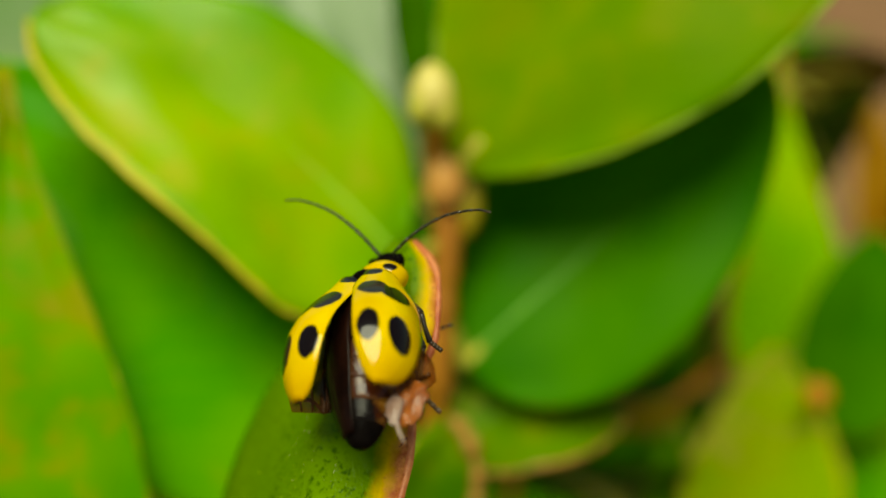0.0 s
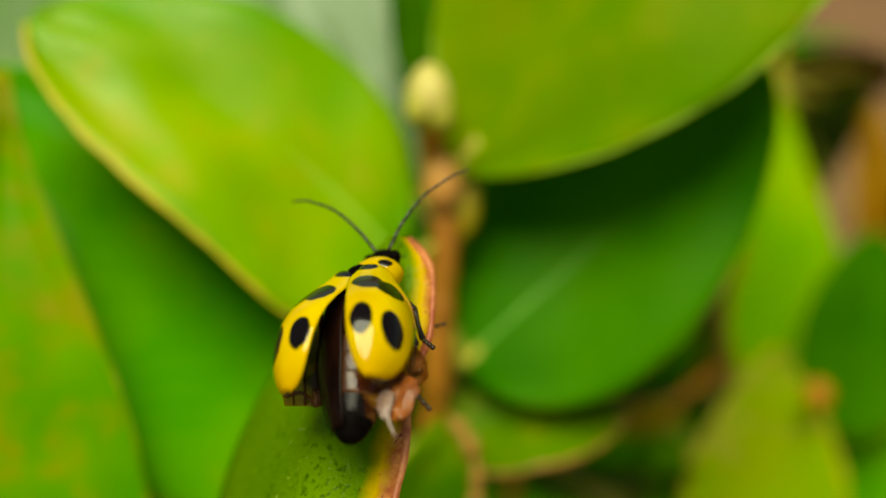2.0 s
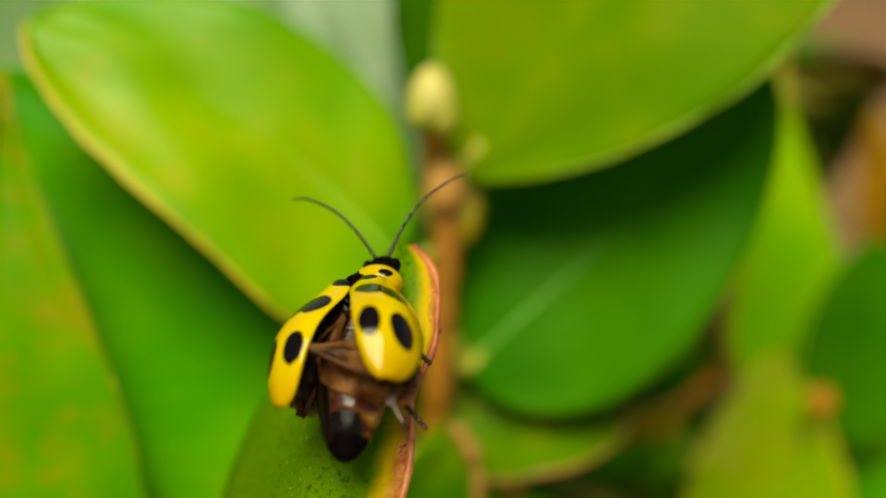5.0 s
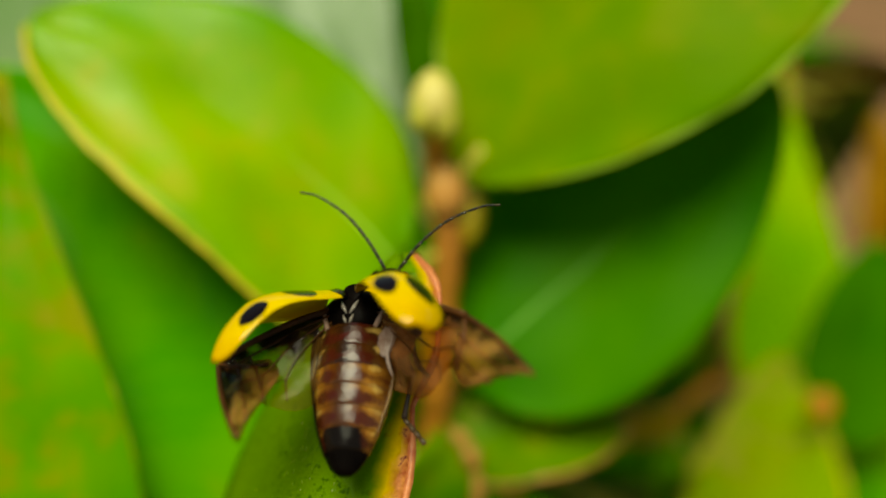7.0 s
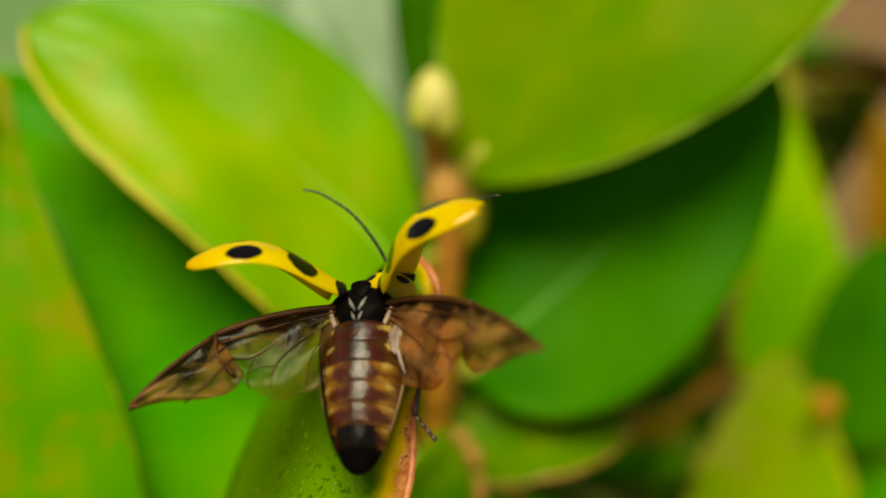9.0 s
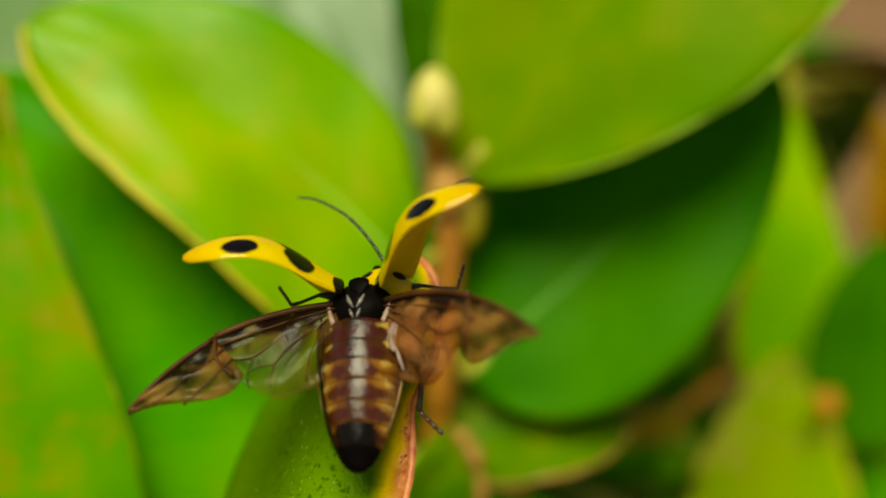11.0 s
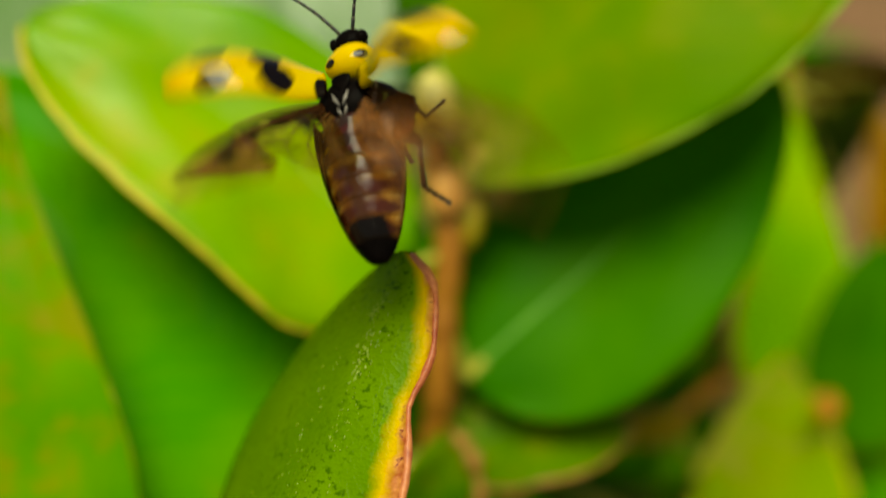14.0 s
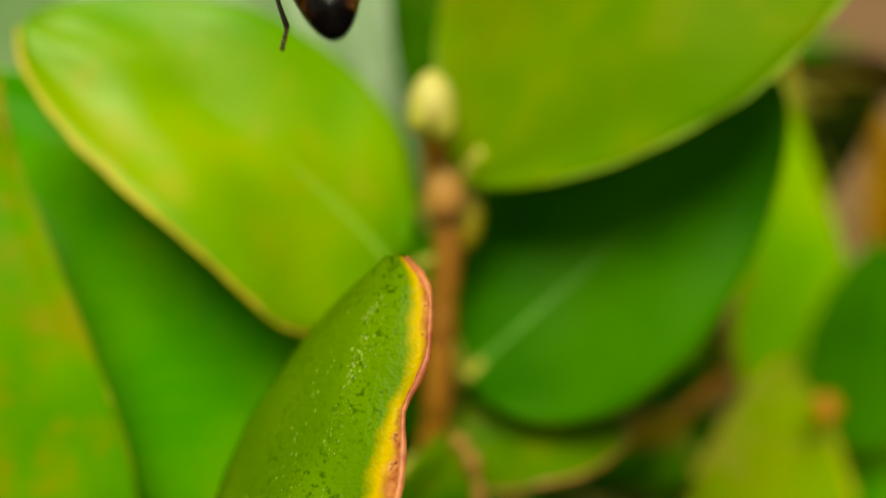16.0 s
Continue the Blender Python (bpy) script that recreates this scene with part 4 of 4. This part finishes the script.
legs = {
    "fr": leg("front_leg", ((0.8, 0.2, -1.4), (2.3, 0.35, -1.1), (3.8, 0.15, -1.2), (4.1, 1.2, -1.0)), 0.19),
    "fl": leg("front_leg", ((-0.8, 0.1, -1.4), (-2.0, 0.25, -1.1), (-3.2, -0.05, -1.2), (-3.75, 0.8, -1.0)), 0.19),
    "mr": leg("middle_leg", ((1.0, -0.8, -1.6), (2.1, -1.5, -1.5), (2.2, -2.5, -2.2), (2.7, -3.0, -2.3)), 0.26, 1.3),
    "ml": leg("middle_leg", ((-1.1, -0.8, -1.6), (-2.1, -1.0, -1.7), (-2.3, -2.0, -2.6), (-2.3, -2.7, -3.0)), 0.21),
    "hr": leg("hind_leg", ((1.2, -1.8, -1.6), (2.3, -3.3, -1.4), (1.9, -4.9, -2.0), (2.75, -5.9, -2.3)), 0.25, 1.4),
    "hl": leg("hind_leg", ((-1.0, -1.8, -1.7), (-2.0, -3.5, -1.8), (-1.3, -5.1, -2.9), (-1.3, -6.1, -3.1)), 0.25),
}


def antenna(sign):
    """Eleven thin segments in a bow: root at the origin, running up +y and bowed outwards."""
    bm = bmesh.new()
    pts = spline([(0, 0, 0), (sign * 0.35, 1.4, 0.2), (sign * 0.95, 2.8, 0.25), (sign * 1.9, 4.0, 0.1), (sign * 2.6, 4.45, 0.0)], 11)
    n = len(pts) - 1
    for a in range(11):
        i0, i1 = a * n // 11, (a + 1) * n // 11
        seg = pts[i0:i1 + 1]
        r = 0.082 - 0.0035 * a
        tube(bm, seg, [r * 0.62] + [r * 0.95] * (len(seg) - 2) + [r * 1.12], 7)
    ob = part("antenna", bm, FEELER, pronotum, "long thin dark antenna")
    ob.location = (sign * 0.28 * MM, 1.85 * MM, -0.15 * MM)
    return ob


ant_l, ant_r = antenna(-1), antenna(1)


# ---- distant shrubs ----
def shrub(at_x, at_y, tall, seed):
    """A leafy bush behind: thin stems with pairs of oval leaves, joined as one mass."""
    rnd = random.Random(seed)
    bm = bmesh.new()
    for st in range(9):
        x, y = at_x + rnd.uniform(-45, 45), at_y + rnd.uniform(-40, 40)
        lean = Vector((rnd.uniform(-0.25, 0.25), rnd.uniform(-0.3, 0.2), 1)).normalized()
        h = tall * rnd.uniform(0.7, 1.0)
        tube(bm, [Vector((x, y, -4)), Vector((x, y, 0)) + lean * h * 0.5, Vector((x, y, 0)) + lean * h], [1.6, 1.2, 0.6], 5)
        for i in range(int(h / 13)):
            c = Vector((x, y, 0)) + lean * (25 + i * 13)
            for sgn in (-1, 1):
                a = i * 1.57 + rnd.uniform(-0.5, 0.5)
                d = Vector((math.cos(a) * sgn, math.sin(a) * sgn, rnd.uniform(0.1, 0.7))).normalized()
                up = Vector((0, 0, 1)) - d * d.z
                sd = d.cross(up).normalized()
                ln, wd = rnd.uniform(20, 32), rnd.uniform(7, 11)
                up = sd.cross(d)
                rows = []
                for u in range(6):
                    w = wd * oval(u / 5, 0.75, 0.7)
                    rows.append([bm.verts.new(c + d * (ln * u / 5) + sd * (w * v) + up * (0.15 * abs(v) * w + 2 * math.sin(math.pi * u / 5))) for v in (-1, 0, 1)])
                for r0, r1 in zip(rows, rows[1:]):
                    for v in (0, 1):
                        bm.faces.new((r0[v], r0[v + 1], r1[v + 1], r1[v]))
    ob = part("shrub_foliage", bm, LEAF_DARK, None)
    return tagged(ob, "dark green leafy bush growing behind the plant", "shrub", kind="stuff")


shrub(-90, 210, 210, 5)
shrub(30, 190, 230, 6)
shrub(215, 240, 220, 7)
shrub(-230, 260, 250, 8)
shrub(40, 330, 260, 9)
shrub(-90, 420, 290, 10)


# ---- how things move ----
def aim(hinge, along, face, spread=False):
    """The pose of a wing at hinge (mm): its length runs along, its upper side faces face. spread: 1 or -1 where the length is the x axis."""
    along, face = Vector(along).normalized(), Vector(face)
    face = (face - along * face.dot(along)).normalized()
    if spread:
        x = along * spread
        y = face.cross(x)
    else:
        y = -along
        x = y.cross(face)
    m = Matrix((x, y, face)).transposed().to_4x4()
    m.translation = Vector(hinge) * MM
    return m


BODY = [  # seconds, place of the thorax (mm), pitch, roll, turn
    (0.0, -3.32, -1.26, -0.60, -38, -26, -2),
    (1.5, -3.39, -1.14, -0.60, -38, -26, -4),
    (3.5, -3.26, -1.18, -0.60, -38, -26, -5),
    (4.2, -3.45, -1.32, -0.60, -36, -25, -5),
    (6.3, -3.60, -1.22, -0.40, -31, -20, -5),
    (7.0, -3.61, -1.28, -0.40, -31, -19, -4),
    (8.0, -3.38, -1.22, -0.40, -30, -14, -1),
    (9.0, -3.34, -1.24, -0.40, -30, -12, -1),
    (11.5, -3.49, -1.08, -0.40, -28, -10, 0),
    (12.0, -3.84, -0.67, -0.20, -15, -4, 0),
    (12.5, -3.73, 0.77, 0.00, -8, -4, -2),
    (13.0, -3.88, 2.94, 0.00, -12, -4, 0),
    (13.5, -3.86, 5.01, 0.00, -15, -16, 5),
    (14.0, -4.06, 7.16, 0.00, -18, -20, 10),
    (14.5, -4.01, 9.03, 0.00, -28, -20, 11),
    (15.0, -4.36, 11.12, 0.00, -28, -20, 11),
    (15.5, -4.84, 13.05, 0.00, -28, -20, 11),
    (16.0, -5.64, 15.41, 0.00, -28, -20, 11),
]


def body_pose(t):
    """The beetle's pose in the shoot's space at t seconds."""
    ts = [r[0] for r in BODY]
    v = [float(np.interp(t, ts, [r[i] for r in BODY])) for i in range(1, 7)]
    return pose(v[0] * MM, v[1] * MM, v[2] * MM, 0, 0, v[5]) @ pose(0, 0, 0, v[3]) @ pose(0, 0, 0, 0, v[4])


def on_body(t, v):
    """A direction of the shoot's space in the beetle's own space at t."""
    return body_pose(t).to_3x3().inverted() @ Vector(v)


# wing cases: seconds, way to the tip, way the outer side faces
CASE_L = [
    (0.0, (-66, -190, 188), (-0.5, 0.4, 0.8)), (4.2, (-80, -190, 185), (-0.5, 0.42, 0.8)), (6.3, (-128, -178, 185), (-0.5, 0.55, 0.6)),
    (7.0, (-195, -108, 190), (-0.35, 0.75, 0.5)), (7.5, (-225, -66, 175), (-0.2, 0.72, 0.66)), (8.0, (-240, -18, 165), (-0.1, 0.72, 0.67)),
    (8.5, (-255, 10, 135), (0.0, 0.80, 0.58)), (9.0, (-262, 46, 108), (0.0, 0.84, 0.54)), (11.6, (-266, 60, 95), (0.0, 0.80, 0.60)),
    (12.0, (-278, 55, 40), (0.0, 0.75, 0.65)), (12.2, (-290, -20, 40), (-0.1, 0.65, 0.75)), (12.35, (-285, 40, 40), (0.0, 0.65, 0.75)),
]
CASE_L2 = [
    (12.5, (-280, 55, 40), (0.05, 0.55, 0.8)), (12.8, (-280, -10, 60), (0.0, 0.7, 0.7)), (13.0, (-278, 50, 40), (0.05, 0.5, 0.82)),
    (13.25, (-275, 10, 40), (0.0, 0.7, 0.7)), (13.5, (-268, 30, 40), (0.0, 0.32, 0.95)), (14.0, (-252, -10, 60), (-0.1, 0.38, 0.92)),
    (14.5, (-250, -40, 60), (-0.1, 0.5, 0.85)), (15.0, (-250, -75, 60), (-0.1, 0.38, 0.92)), (16.0, (-250, -75, 60), (-0.1, 0.38, 0.92)),
]
CASE_R = [
    (0.0, (10, -175, 225), (0.05, 0.7, 0.7)), (4.2, (13, -168, 230), (0.05, 0.72, 0.68)), (6.3, (66, -85, 258), (-0.05, 0.95, 0.35)),
    (7.0, (76, -40, 260), (-0.1, 0.95, 0.3)), (7.5, (92, 4, 262), (-0.04, 0.94, 0.3)), (8.0, (130, 80, 250), (-0.88, 0.32, 0.3)),
    (8.5, (155, 110, 215), (-0.84, 0.36, 0.4)), (9.0, (165, 128, 190), (-0.79, 0.41, 0.44)), (11.6, (180, 150, 170), (-0.78, 0.5, 0.38)),
    (12.0, (205, 105, 180), (-0.5, 0.5, 0.7)), (12.2, (240, 40, 160), (-0.3, 0.5, 0.8)), (12.35, (210, 90, 180), (-0.4, 0.5, 0.75)),
]
CASE_R2 = [
    (12.5, (215, 70, 185), (-0.4, 0.55, 0.75)), (12.8, (255, 25, 140), (-0.2, 0.6, 0.75)), (13.0, (178, 150, 180), (-0.5, 0.5, 0.7)),
    (13.25, (220, 80, 180), (-0.4, 0.5, 0.75)), (13.5, (35, 60, 222), (-0.3, 0.3, 0.9)), (14.0, (160, 30, 205), (-0.3, 0.3, 0.9)),
    (14.5, (170, -15, 200), (-0.3, 0.3, 0.9)), (16.0, (170, -60, 190), (-0.3, 0.3, 0.9)),
]
# hind wings before the beating: seconds, way along the front edge, way the upper side faces, turn of the folding end
WING_L = [
    (0.0, (-16, -190, 75), (-0.6, 0.3, 0.7), 174), (4.2, (-22, -190, 75), (-0.6, 0.3, 0.7), 170), (5.4, (-60, -185, 70), (-0.4, 0.35, 0.8), 135),
    (6.3, (-120, -170, 70), (-0.3, 0.4, 0.85), 110), (7.0, (-186, -95, 60), (-0.15, 0.4, 0.9), 68), (7.5, (-190, -46, 40), (-0.1, 0.4, 0.9), 42),
    (8.0, (-190, -40, 40), (-0.1, 0.4, 0.9), 28), (9.0, (-190, -47, 30), (-0.1, 0.4, 0.9), 23), (11.7, (-190, -55, 30), (-0.1, 0.4, 0.9), 20),
]
WING_R = [
    (0.0, (40, -188, 45), (-0.7, 0.2, 0.5), -166), (4.2, (44, -186, 45), (-0.7, 0.2, 0.5), -162), (5.4, (110, -100, 150), (0.1, 0.6, 0.75), -80),
    (6.3, (135, -18, 140), (-0.66, 0.12, 0.75), -16), (7.0, (135, -10, 140), (-0.66, 0.12, 0.75), -13), (8.0, (132, -6, 142), (-0.66, 0.12, 0.75), -10),
    (9.0, (132, 0, 142), (-0.66, 0.12, 0.75), -10), (11.7, (138, 2, 138), (-0.66, 0.12, 0.75), -10),
]
BEAT = 8.0  # wing beats a second


def wing_rows(table, sign, hinge):
    rows, ends = [], []
    for t, along, face, turn in table:
        rows.append((t, aim(hinge, on_body(t, along), on_body(t, face), sign)))
        ends.append((t, pose(sign * 4.9 * MM, 0, 0, 0, -sign * (8 + 34 * max(math.sin(radians(abs(turn))) - 0.42, 0)), turn)))
    ends.append((12.0, pose(sign * 4.9 * MM, 0, 0, 0, 0, -sign * 10)))
    ends.append((16.0, pose(sign * 4.9 * MM, 0, 0, 0, 0, -sign * 10)))
    for i in range(frame(11.8) - 1, frame(16.0)):
        t = i / FPS
        grow = min((t - 11.75) / 0.25, 1.0)
        a = radians(58 * math.sin(math.tau * BEAT * t + 0.2) if sign > 0 else 34 * math.sin(math.tau * BEAT * t + 0.35 + 0.75 * min(max(t - 12.0, 0), 1)) - 17) * grow
        sag = -0.12 - 0.22 * min(max((t - 13.2) / 0.8, 0), 1)
        near = 0.9 * min(max((t - 13.1) / 0.5, 0), 1) if sign < 0 else 0.0
        along = (sign * math.cos(a), sag - 0.25 * near + 0.45 * math.sin(a), 0.25 + near + 0.75 * math.sin(a))
        face = (-sign * 0.5 * math.sin(a), 0.55, 0.8)
        rows.append((t, aim(hinge, on_body(t, along), on_body(t, face), sign)))
    return rows, ends


def case_rows(table, hinge):
    """A wing case: slow opening by the table, then a light flutter in the air."""
    rows = [(t, aim(hinge, on_body(t, along), on_body(t, face))) for t, along, face in table if t < 11.8]
    ts = [r[0] for r in table]
    for i in range(frame(11.8) - 1, frame(16.0)):
        t = i / FPS
        along = Vector([float(np.interp(t, ts, [r[1][k] for r in table])) for k in range(3)])
        face = Vector([float(np.interp(t, ts, [r[2][k] for r in table])) for k in range(3)])
        along += face.normalized() * (60 * min((t - 11.75) / 0.3, 1.0) * math.sin(math.tau * BEAT * t))
        rows.append((t, aim(hinge, on_body(t, along), on_body(t, face))))
    return rows


def swing(ob, rows):
    """Key a leg or feeler that stays at its joint: rows of seconds and turns about x, y, z."""
    at_joint = ob.location.copy()
    walk(ob, [(t, Matrix.Translation(at_joint) @ pose(0, 0, 0, rx, ry, rz)) for t, rx, ry, rz in rows])


def motions():
    turn = perch_pose()
    sway = [(0.0, (-1.89, 0.27, -4.50)), (1.5, (-1.99, 0.34, -4.50)), (4.0, (-1.97, 0.22, -4.50)), (6.5, (-1.91, 0.23, -4.50)), (9.0, (-1.93, 0.18, -4.50)), (12.0, (-1.98, 0.25, -4.50)), (13.5, (-2.04, 0.33, -4.50)), (15.0, (-2.12, 0.33, -4.50)), (16.0, (-2.22, 0.28, -4.50))]
    walk(perch, [(t, Matrix.Translation(Vector(place) * MM) @ turn) for t, place in sway])
    walk(beetle, [(r[0], SHOOT @ body_pose(r[0])) for r in BODY])
    for ob, table, hinge in ((case_l, CASE_L + CASE_L2, (-0.68, 0.05, 0.0)), (case_r, CASE_R + CASE_R2, (0.76, 0.05, 0.0))):
        walk(ob, case_rows(table, hinge))
    for ob, end, table, sign, hinge in ((wing_l, end_l, WING_L, -1, (-1.1, -0.7, -0.25)), (wing_r, end_r, WING_R, 1, (1.1, -0.7, -0.25))):
        rows, ends = wing_rows(table, sign, hinge)
        walk(ob, rows)
        walk(end, ends)
    # the pleats slide aside as the wings open: the pale one up to its wing's root, the dark one down the flank
    walk(fold, [(t, pose(x * MM, y * MM, z * MM, 0, 0, rz)) for t, x, y, z, rz in (
        (0.0, 1.75, -6.75, -0.3, 0), (2.0, 1.80, -6.7, -0.3, 2), (4.2, 1.85, -6.6, -0.3, 6), (5.2, 1.95, -4.6, -0.35, 8), (6.1, 1.55, -2.5, -0.15, -4), (16.0, 1.55, -2.5, -0.15, -4))])
    walk(fold_l, [(t, pose(x * MM, y * MM, -0.9 * MM, 0, turned, 0) @ pose(0, 0, 0.9 * MM)) for t, x, y, turned in (
        (0.0, 0.0, 0.0, 0), (4.2, 0.0, 0.0, 0), (5.2, -0.1, 0.1, -25), (6.1, -0.28, 0.3, -58), (16.0, -0.28, 0.3, -58))])
    # the shield: seconds, shift to the side, turns about x and z
    walk(pronotum, [(t, pose(dx * MM, dy * MM, -0.95 * MM, rx, 0, rz)) for t, dx, dy, rx, rz in (
        (0.0, 0.32, 0.0, -4, -3), (4.2, 0.32, 0.0, -4, -3), (6.3, 0.60, 0.0, -12, -6), (7.5, 0.75, 0.0, -16, -8), (9.2, 0.80, 0.0, -20, -8), (11.5, 0.70, 0.0, -20, -6),
        (12.0, 0.45, 0.0, -16, -2), (12.5, 0.35, 0.1, -6, 0), (13.0, 0.15, 0.4, 4, 0), (13.5, 0.15, 0.65, 6, 0), (16.0, 0.15, 0.65, 6, 0))])
    swing(ant_l, [(0.0, 32, 0, 25), (1.5, 22, 0, 25), (3.5, 12, 0, 23), (4.2, 12, 0, 23), (6.3, 30, 0, 28), (7.5, 34, 0, 25), (9.0, 36, 0, 28), (11.5, 20, 0, 29), (12.0, 20, 0, 32), (12.5, 4, 0, 20), (13.0, 2, 0, 20), (16.0, 0, 0, 20)])
    swing(ant_r, [(0.0, 14, 0, -58), (0.7, 8, 0, -38), (1.5, 2, 0, -17), (3.5, 0, 0, -4), (4.2, 0, 0, -4), (6.3, 14, 0, -16), (7.5, 24, 0, -34), (9.0, 24, 0, -20), (11.5, 16, 0, 0), (12.5, 2, 0, -9), (16.0, 0, 0, -5)])
    swing(legs["fl"], [(0.0, 0, -62, 20), (9.2, 0, -62, 20), (9.9, 0, -40, 12), (10.6, 0, -12, 4), (11.2, 0, 0, 0), (12.15, 0, 0, 0), (12.5, 0, -50, 24), (13.3, 0, -70, 40), (16.0, 0, -70, 45)])
    swing(legs["fr"], [(0.0, 0, 82, -62), (9.2, 0, 82, -62), (9.9, 0, 34, -14), (10.6, 0, 10, -4), (11.2, 0, 0, 0), (12.15, 0, 0, 4), (12.5, 0, 40, -24), (13.6, 0, 66, -40), (16.0, 0, 70, -45)])
    swing(legs["ml"], [(0.0, 0, 0, 0), (11.9, 0, 0, 0), (13.0, 0, 15, 20), (16.0, 0, 15, 30)])
    swing(legs["mr"], [(0.0, 0, 0, 0), (11.9, 0, 0, 0), (13.0, 0, -15, -15), (16.0, 0, -15, -30)])
    swing(legs["hl"], [(0.0, 0, 0, 0), (12.2, 0, 0, 0), (13.2, -5, 0, 12), (13.9, -6, 0, 8), (14.4, -8, 0, -8), (15.0, -8, 0, -24), (16.0, -8, 0, -24)])
    swing(legs["hr"], [(0.0, 0, 0, 0), (9.2, 0, 0, 0), (12.0, 0, 0, 8), (12.6, -4, 0, 9), (13.2, -10, 0, -4), (14.0, -10, 0, 5), (16.0, -10, 0, 5)])


motions()
